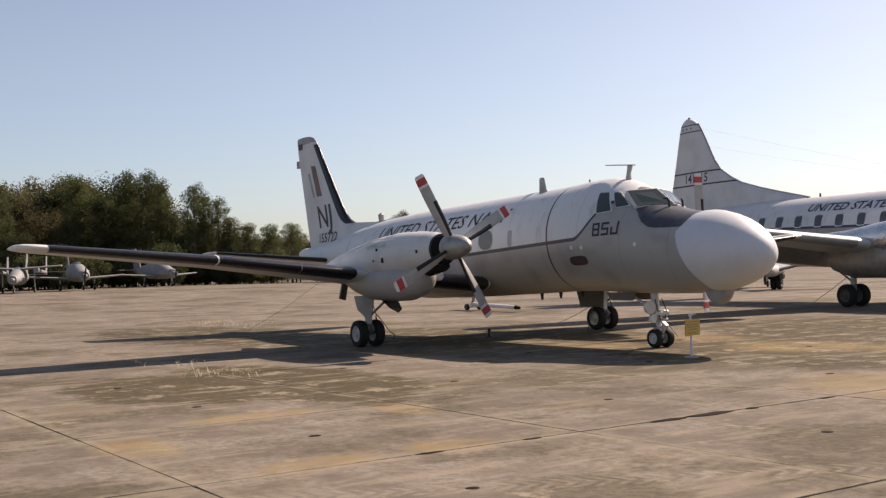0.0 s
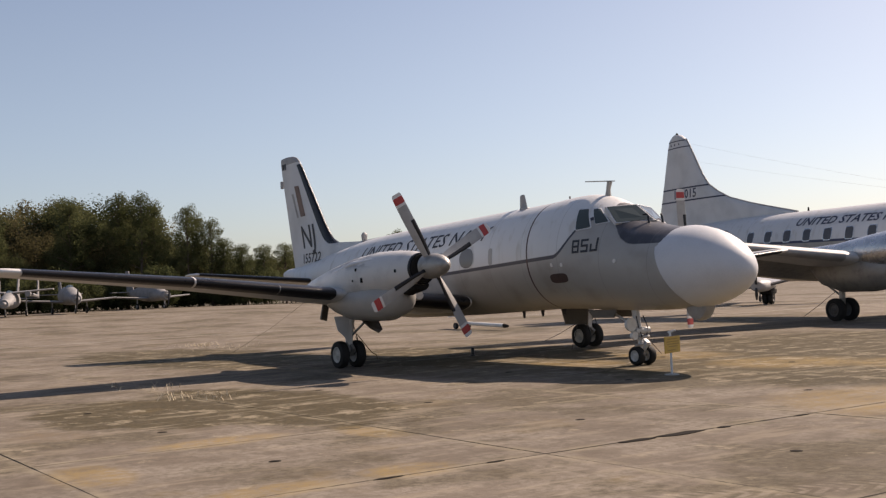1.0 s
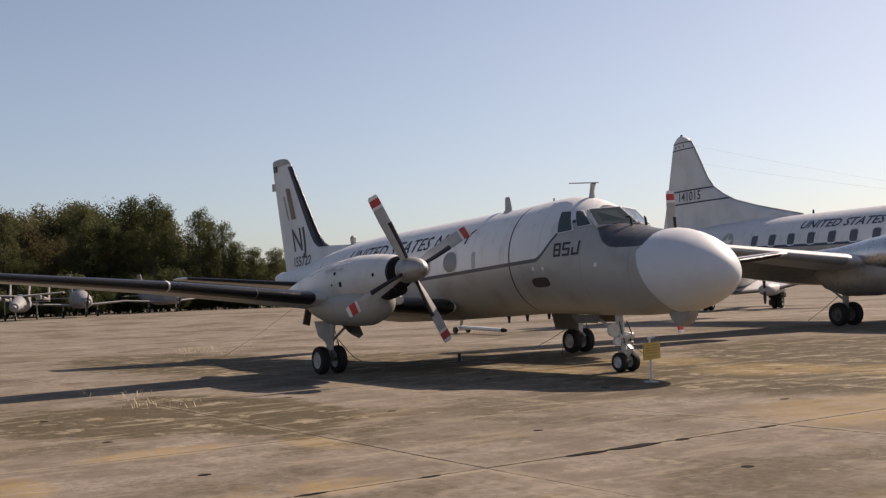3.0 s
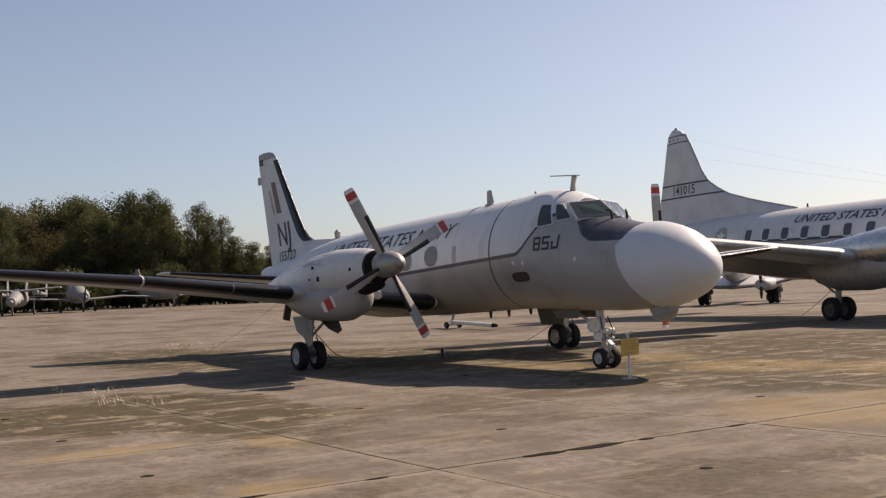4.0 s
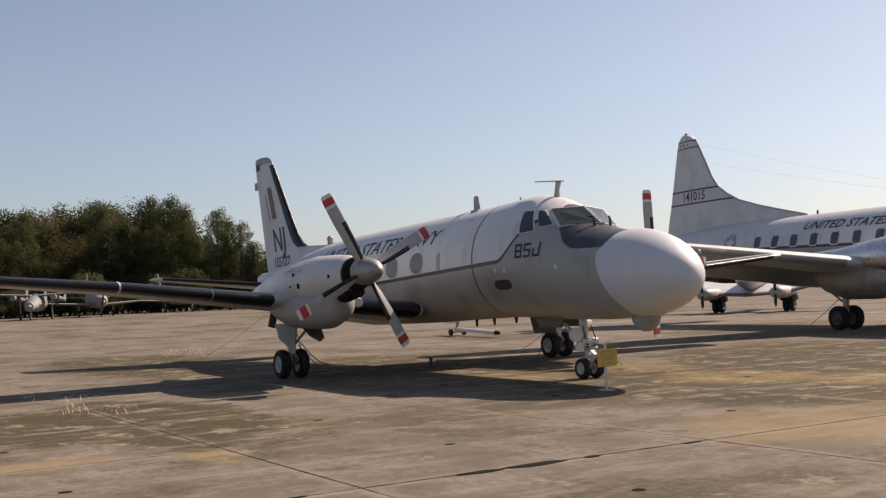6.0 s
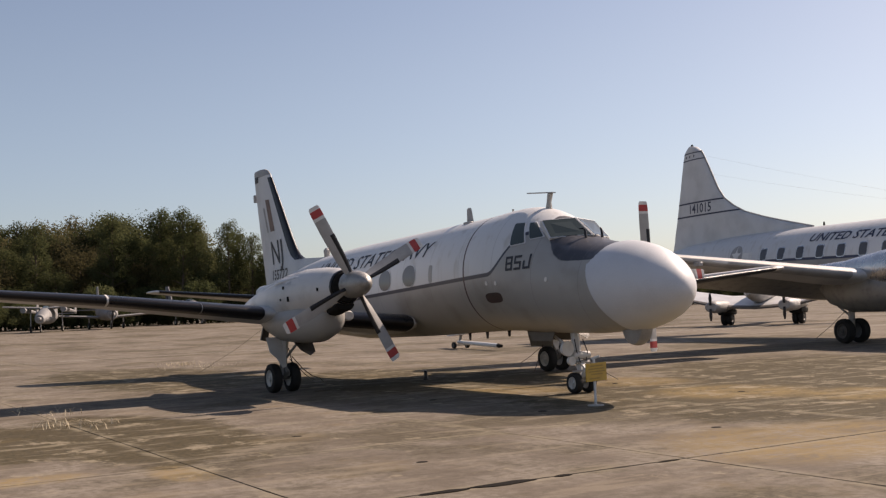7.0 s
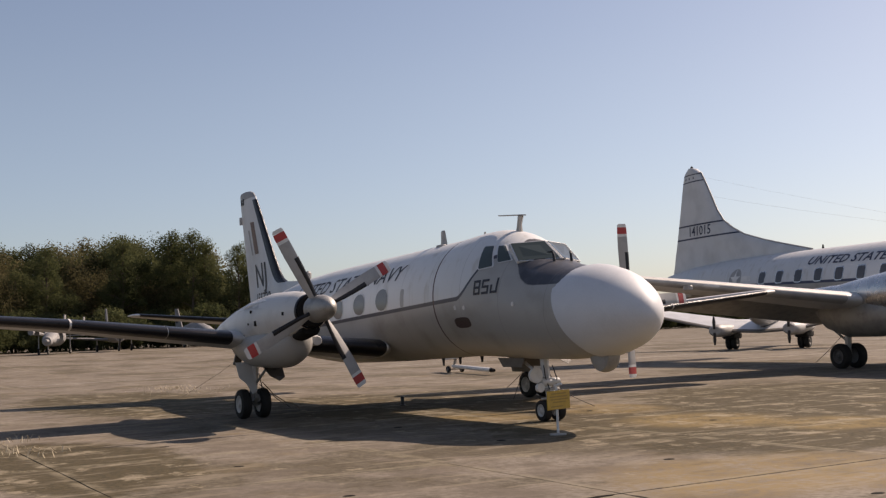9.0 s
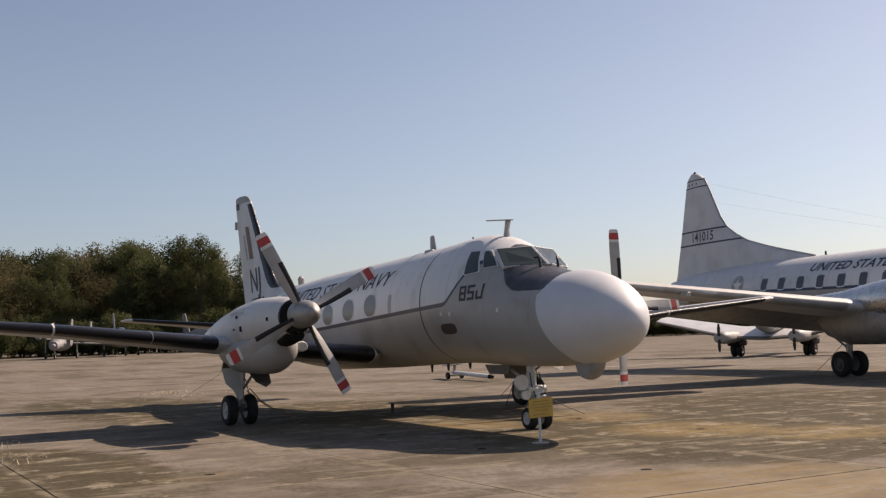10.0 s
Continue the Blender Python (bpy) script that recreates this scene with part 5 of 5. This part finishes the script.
first = tagged(small_plane("prop"), "small white low-wing trainer parked before the trees", "aircraft", "aircraft at the tree line")
first.matrix_basis = pose(-95.7, 15.0, rise(-95.7, 15.0), 0, 0, -5) @ Matrix.Diagonal((1.15, 1.15, 1.15, 1))
copy_thing(first, pose(-103.5, 26.3, rise(-103.5, 26.3), 0, 0, 8))
boom = tagged(small_plane("high"), "small white twin-boom aircraft parked before the trees", "aircraft", "aircraft at the tree line")
boom.matrix_basis = pose(-93, 8.6, rise(-93, 8.6), 0, 0, -22)


# ---- trees ----
def tree_thing(name, seed, height, spread, leaf_mat, pine):
    rng = random.Random(seed)
    t = new(name)
    trunk = rod([(0, 0, -0.1), (0.1, 0.05, height * 0.35), (-0.05, 0.1, height * 0.7), (0.05, 0, height * 0.97)], [0.030 * height * 0.55, 0.022 * height * 0.5, 0.012 * height * 0.5, 0.03], sides=7)
    clumps = []
    n = 28 if pine else 38
    for i in range(n):
        u = i / n
        a = i * 2.4 + rng.uniform(-0.4, 0.4)
        if pine:
            z = height * (0.40 + 0.60 * u)
            r = spread * (1.05 - 0.75 * u) * rng.uniform(0.35, 1.0)
        else:
            z = height * (0.16 + 0.80 * u)
            r = spread * math.sin(math.pi * (0.15 + 0.80 * u)) ** 0.6 * rng.uniform(0.40, 1.0)
        c = Vector((r * math.cos(a), r * math.sin(a), z))
        clumps.append((c, spread * rng.uniform(0.28, 0.46)))
        rod([(0, 0, z * 0.86), tuple(c * 0.5 + Vector((0, 0, z * 0.46))), tuple(c)], [0.07, 0.05, 0.02], trunk, 5)
    part("trunk", trunk, M_BARK, t, "bare tapered trunk and limbs")
    verts, faces = [], []
    for c, cr in clumps:
        for _ in range(330 if not pine else 260):
            out = Vector((rng.gauss(0, 1), rng.gauss(0, 1), rng.gauss(0, 0.75))).normalized()
            d = out * cr * rng.uniform(0.45, 1.06)
            p = c + d
            s = rng.uniform(0.08, 0.19) * (0.85 if pine else 1.0)
            # leaves face roughly outward from their clump
            face = (out + 0.45 * Vector((rng.gauss(0, 1), rng.gauss(0, 1), rng.gauss(0, 1)))).normalized()
            u = face.cross(Vector((rng.gauss(0, 1), rng.gauss(0, 1), rng.gauss(0, 1)))).normalized()
            v = face.cross(u)
            k = len(verts)
            verts += [p - u * s, p - v * s * 0.6 + u * s * 0.1, p + u * s, p + v * s * 0.6]
            faces.append((k, k + 1, k + 2, k + 3))
    me = bpy.data.meshes.new("crown")
    me.from_pydata(verts, [], faces)
    me.materials.append(leaf_mat)
    cr = new("crown", me)
    cr.parent = t
    return t


EYE0 = Vector((22.3, -15.5, 0))


def far_place(bearing, dist):
    a = radians(bearing)
    return EYE0.x + dist * math.cos(a), EYE0.y + dist * math.sin(a)


def plant_trees():
    kinds = [("oak_tree", 11, 13.5, 4.6, M_LEAF, False), ("oak_tree", 12, 12.0, 5.2, M_AUTUMN, False), ("oak_tree", 13, 14.5, 4.2, M_LEAF, False),
             ("pine_tree", 14, 17.0, 3.2, M_PINE, True), ("pine_tree", 15, 15.0, 2.8, M_PINE, True), ("shrub", 16, 5.5, 3.2, M_PINE, False)]
    words = {"oak_tree": ("dense broad-leaved tree with olive green foliage", "tree"), "pine_tree": ("tall pine with a high open crown", "tree"), "shrub": ("low dense green shrub at the wood's edge", "shrub")}
    protos = []
    used = set()
    rng = random.Random(5)

    def put(k, bearing, dist, scale, tall=0.0):
        """Plants a tree of kind k; tall, where given, is its height in metres."""
        x, y = far_place(bearing, dist)
        m = pose(x, y, rise(x, y), 0, 0, rng.uniform(0, 360))
        sz = tall / (kinds[k][2] + 0.9) if tall else scale * 0.87
        sx = min(1.35, max(0.75, sz)) if tall else scale * 0.92
        if k not in used:
            used.add(k)
            t = tree_thing(*kinds[k])
            tagged(t, *words[kinds[k][0]], "trees along the apron's edge")
            t.matrix_basis = m
            protos.append((k, t))
        else:
            t = copy_thing(next(t for kk, t in protos if kk == k), m)
        t.scale = (sx, sx, sz)
    # slope of the tree tops as seen from the apron, by bearing
    tops = [(180, 0.088), (171.5, 0.089), (170, 0.086), (168.6, 0.086), (167.7, 0.088), (166.4, 0.095), (165, 0.094), (163.6, 0.085), (162.75, 0.088), (161.8, 0.086), (160.9, 0.064), (159.6, 0.056), (158.5, 0.048), (157.7, 0.042), (156, 0.040), (150, 0.040)]
    slope = lambda b: float(np.interp(-b, [-v[0] for v in tops], [v[1] for v in tops]))
    for i in range(60):
        row = i % 3
        b = 179 - i * 0.37 - rng.uniform(0, 0.35)
        dist = (176, 163, 150)[row] + rng.uniform(-3, 3)
        put(rng.choice((0, 1, 2, 0, 1)), b, dist, 1, (0.84 + slope(b) * dist) * (rng.uniform(0.96, 1.06), rng.uniform(0.80, 1.02), rng.uniform(0.50, 0.86))[row])
    for b, k, f in ((168.9, 3, 0.081), (165.3, 4, 0.088), (163.0, 3, 0.0925), (162.6, 4, 0.086), (161.9, 3, 0.092), (161.3, 4, 0.085), (159.7, 3, 0.081), (159.2, 4, 0.074), (158.5, 3, 0.069), (157.9, 4, 0.052), (157.0, 4, 0.047), (155.9, 4, 0.046), (154.8, 3, 0.047)):
        dist = 146 + rng.uniform(-2, 4)
        put(k, b, dist, 1, 0.84 + f * dist * 1.07)
    for i in range(30):
        put(5, 179 - i * 0.80 + rng.uniform(-0.3, 0.3), 145 + rng.uniform(-6, 6), 1, rng.uniform(2.2, 6.0))
    # lower, more distant wood behind the aircraft
    for i in range(44):
        put(rng.choice((0, 1, 2, 2)), 159.5 - i * 0.42 + rng.uniform(-0.3, 0.3), 235 + rng.uniform(-8, 16), rng.uniform(0.75, 0.95))
    for b, f in ((149.3, 0.052), (148.9, 0.057), (146.7, 0.054)):
        put(3, b, 225, 1, 1.8 + f * 225)
    for i in range(84):
        put((5, 0, 5, 1, 5, 2)[i % 6], 147 - i * 0.24 + rng.uniform(-0.1, 0.1), (270 if i % 2 == 0 else 300) + rng.uniform(-6, 6), rng.uniform(0.85, 1.1) if i % 2 == 0 else rng.uniform(0.42, 0.52))


plant_trees()


# ---- small things ----
def build_sign():
    t = thing("notice_sign", pose(7.33, -1.50, 0, 0, 0, 18), "yellow notice board on a white post with a round base", "sign")
    part("base", turned([(0, 0.0), (0, 0.14), (0.015, 0.14), (0.025, 0.05), (0.03, 0.0)], "Z", 20), M_GREY, t, "white round base plate")
    part("post", rod([(0, 0, 0.03), (0, 0, 0.83)], 0.022), M_BAND, t, "white post")
    part("bracket", rod([(-0.04, 0.0, 0.80), (0.11, 0.0, 0.84)], 0.02), M_BAND, t)
    p = part("board", block(0.025, 0.045, -0.31, 0.31, 0.42, 0.73, 0.006), M_YELLOW, t, "yellow printed board")
    for z, a, b in ((0.68, -0.2, 0.2), (0.63, -0.24, 0.23), (0.585, -0.22, 0.25), (0.54, -0.16, 0.18), (0.47, -0.22, 0.1)):
        part("text_bar", block(0.046, 0.049, a, b, z - 0.010, z + 0.010, 0), M_BROWN, p, smooth=False)


def build_stub():
    t = thing("bollard", pose(-1.78, 0.30, 0), "short black marker post standing on the apron", "bollard")
    part("post", turned([(0, 0.07), (0.02, 0.07), (0.03, 0.045), (0.2, 0.045), (0.22, 0.03), (0.22, 0)], "Z", 14), M_BLACK, t)


def build_towbar():
    t = thing("tow_bar", pose(-17.9, 11.25, 0, 0, 0, -12) @ Matrix.Diagonal((1.62, 1, 1, 1)), "white aircraft tow bar resting on small wheels", "tow bar")
    part("bar", rod([(-0.4, 0, 0.26), (2.5, 0, 0.20)], 0.085), M_BAND, t, "white steel tube")
    part("eye", rod([(2.5, 0, 0.20), (2.72, 0, 0.19)], [0.09, 0.06]), M_DARK, t)
    part("head", slab([(-0.9, -0.25, 0.50), (0.7, -0.12, 0.66), (0.7, 0.12, 0.66), (-0.9, 0.25, 0.50)], (0, 0, 0.10)), M_BAND, t, "white towing head", smooth=False)
    part("fork", rod([(-0.3, 0, 0.26), (-0.2, 0, 0.56)], 0.06), M_DULL, t)
    for q in (-1, 1):
        wheel(t, -0.25, 0.3 * q, 0.14, 0.14, 0.1, M_HUB, "wheel", q)
    part("axle", rod([(-0.25, -0.3, 0.14), (-0.25, 0.3, 0.14)], 0.025), M_DULL, t)


def build_tie(name, pts, r, mat, label):
    bm = rod(pts, r, sides=6)
    return tagged(part(name, bm, mat, None), label, "tie-down")


def build_grass(cx, cy, n, spread, seed, h):
    rng = random.Random(seed)
    verts, faces = [], []
    for _ in range(n):
        x, y = cx + rng.gauss(0, spread), cy + rng.gauss(0, spread * 0.8)
        a, b = rng.uniform(0, 6.28), rng.uniform(0.7, 2.6)
        hh = h * rng.uniform(0.3, 0.75)
        z = 0.0
        d = Vector((math.cos(a), math.sin(a), 0))
        e = Vector((-d.y, d.x, 0)) * 0.006
        p0, p1, p2 = Vector((x, y, z)), Vector((x, y, z)) + d * hh * b * 0.35 + Vector((0, 0, hh * 0.7)), Vector((x, y, z)) + d * hh * b + Vector((0, 0, hh * (1.0 if b < 0.9 else 0.45)))
        k = len(verts)
        verts += [p0 - e, p0 + e, p1 + e * 0.7, p1 - e * 0.7, p2]
        faces += [(k, k + 1, k + 2, k + 3), (k + 3, k + 2, k + 4)]
    me = bpy.data.meshes.new("dry_grass")
    me.from_pydata(verts, [], faces)
    me.materials.append(M_STRAW)
    return tagged(new("dry_grass", me), "tuft of dry straw-coloured grass growing from a joint", "grass", "tufts in the joints", "stuff")


build_sign()
build_stub()
build_towbar()
build_tie("tie_down_chain", [(-1.1, -3.6, 0.75), (-2.6, -2.6, 0.30), (-3.9, -1.8, 0.02)], 0.010, M_CHAIN, "rusty tie-down chain from the main gear to the apron")
build_tie("tie_down_rope", [(-1.2, -3.5, 0.8), (-1.3, -3.2, 0.5), (-1.9, -2.7, 0.28), (-2.4, -2.3, 0.2), (-3.0, -1.9, 0.02)], 0.011, M_ROPE, "slack tie-down rope lying from the main gear")
build_tie("tie_down_chain", [(-1.2, 3.5, 0.7), (-0.9, 3.1, 0.3), (-0.8, 2.9, 0.02)], 0.010, M_CHAIN, "rusty tie-down chain from the far main gear")
build_tie("tie_down_chain", [(4.85, 0.1, 0.7), (4.0, 1.3, 0.32), (2.9, 2.6, 0.02)], 0.008, M_CHAIN, "rusty tie-down chain from the nose gear")
build_tie("tie_down_chain", [(-1.2, 3.6, 0.75), (-3.4, 4.6, 0.3), (-5.2, 5.5, 0.02)], 0.008, M_CHAIN, "rusty tie-down chain running back from the far main gear")
build_tie("tail_rope", [(-10.3, -0.1, 1.72), (-11.2, -1.2, 0.75), (-12.0, -2.2, 0.02)], 0.004, M_CHAIN, "thin tail tie-down line slanting to the apron")
build_tie("tie_down_chain", [(-3.6, 18.0, 1.1), (-5.6, 19.5, 0.5), (-7.2, 20.6, 0.03)], 0.010, M_CHAIN, "rusty tie-down chain from the transport's gear")
for args in ((2.95, -9.1, 34, 0.42, 1, 0.26), (2.3, -9.3, 18, 0.30, 2, 0.24), (-0.3, -8.95, 16, 0.35, 3, 0.24), (-19.0, -0.6, 110, 0.55, 4, 0.26), (-16.6, -0.8, 60, 0.9, 5, 0.18), (-1.7, -9.1, 9, 0.2, 6, 0.26)):
    build_grass(*args)

# ---- apron slabs, last ----
SX, SY, X0, Y0 = 3.78, 4.44, 13.12, -9.22


def slab_mesh(seed):
    """One cast slab with a softly chipped rim, centred on its own top."""
    rng = random.Random(seed)
    hx, hy, g = SX / 2 - 0.0015, SY / 2 - 0.0015, 0.003
    rim = []
    n = 6
    for a, b in (((-hx, -hy), (hx, -hy)), ((hx, -hy), (hx, hy)), ((hx, hy), (-hx, hy)), ((-hx, hy), (-hx, -hy))):
        for i in range(n):
            t = i / n
            rim.append((a[0] + (b[0] - a[0]) * t, a[1] + (b[1] - a[1]) * t))
    bm = bmesh.new()
    top, low, bot = [], [], []
    for x, y in rim:
        c = rng.uniform(0.0, 0.004) if rng.random() < 0.7 else rng.uniform(0.004, 0.014)
        sx, sy = x * (1 - (g + c) / hx), y * (1 - (g + c) / hy)
        top.append(bm.verts.new((sx, sy, 0)))
        low.append(bm.verts.new((x, y, -0.010 - c * 0.3)))
        bot.append(bm.verts.new((x, y, -0.09)))
    k = len(rim)
    bm.faces.new(top)
    for i in range(k):
        j = (i + 1) % k
        bm.faces.new((low[i], low[j], top[j], top[i]))
        bm.faces.new((bot[i], bot[j], low[j], low[i]))
    me = bpy.data.meshes.new("slab")
    bmesh.ops.recalc_face_normals(bm, faces=bm.faces[:])
    bm.to_mesh(me)
    bm.free()
    me.materials.append(M_SLAB)
    return me


meshes = [slab_mesh(s) for s in range(5)]
plug = turned([(0.004, 0.0), (0.004, 0.060), (0.001, 0.075), (-0.03, 0.08)], "Z", 11)
plug_me = bpy.data.meshes.new("plug")
plug.to_mesh(plug_me); plug.free()
plug_me.materials.append(M_TAR)
rng = random.Random(3)
for i in range(-11, 4):
    for j in range(-4, 8):
        cx, cy = X0 + SX * (i + 0.5), Y0 + SY * (j + 0.5)
        if not (-24.9 < cx - SX / 2 and cx + SX / 2 < 26.6 and -24.9 < cy - SY / 2 and cy + SY / 2 < 24.9):
            continue
        m = Matrix.Translation((cx, cy, rng.uniform(-0.002, 0.002)))
        if rng.random() < 0.5:
            m = m @ Matrix.Rotation(math.pi, 4, "Z")
        ob = new("slab", rng.choice(meshes))
        ob.parent, ob.matrix_basis = ground, m
        if cx > 3 and cy < 4:
            q = new("drain_plug", plug_me)
            q.parent = ground
            q.matrix_basis = Matrix.Translation((cx + rng.uniform(-0.12, 0.08), cy - (0.46 if cx > 13 else 0.0) + rng.uniform(-0.08, 0.08), 0.002)) @ Matrix.Diagonal((rng.uniform(0.7, 0.95), rng.uniform(0.8, 1.15), 1, 1))

# lost sealant along one open joint
for cy, ln, wd in ((-7.92, 0.28, 0.085), (-7.22, 0.40, 0.11), (-6.5, 0.12, 0.06), (-5.05, 0.16, 0.04), (-9.9, 0.14, 0.04), (-11.2, 0.18, 0.045)):
    r2 = random.Random(int(cy * 100))
    bm = slab([(wd * r2.uniform(0.6, 1.1) * math.cos(a), ln * r2.uniform(0.8, 1.1) * math.sin(a), 0) for a in (2 * math.pi * k / 14 for k in range(14))], (0, 0, 0.004))
    q = part("joint_hole", bm, M_TAR, ground, "dark hole where the joint sealant is lost", smooth=False)
    q.matrix_basis = Matrix.Translation((13.15, cy, 0.003))
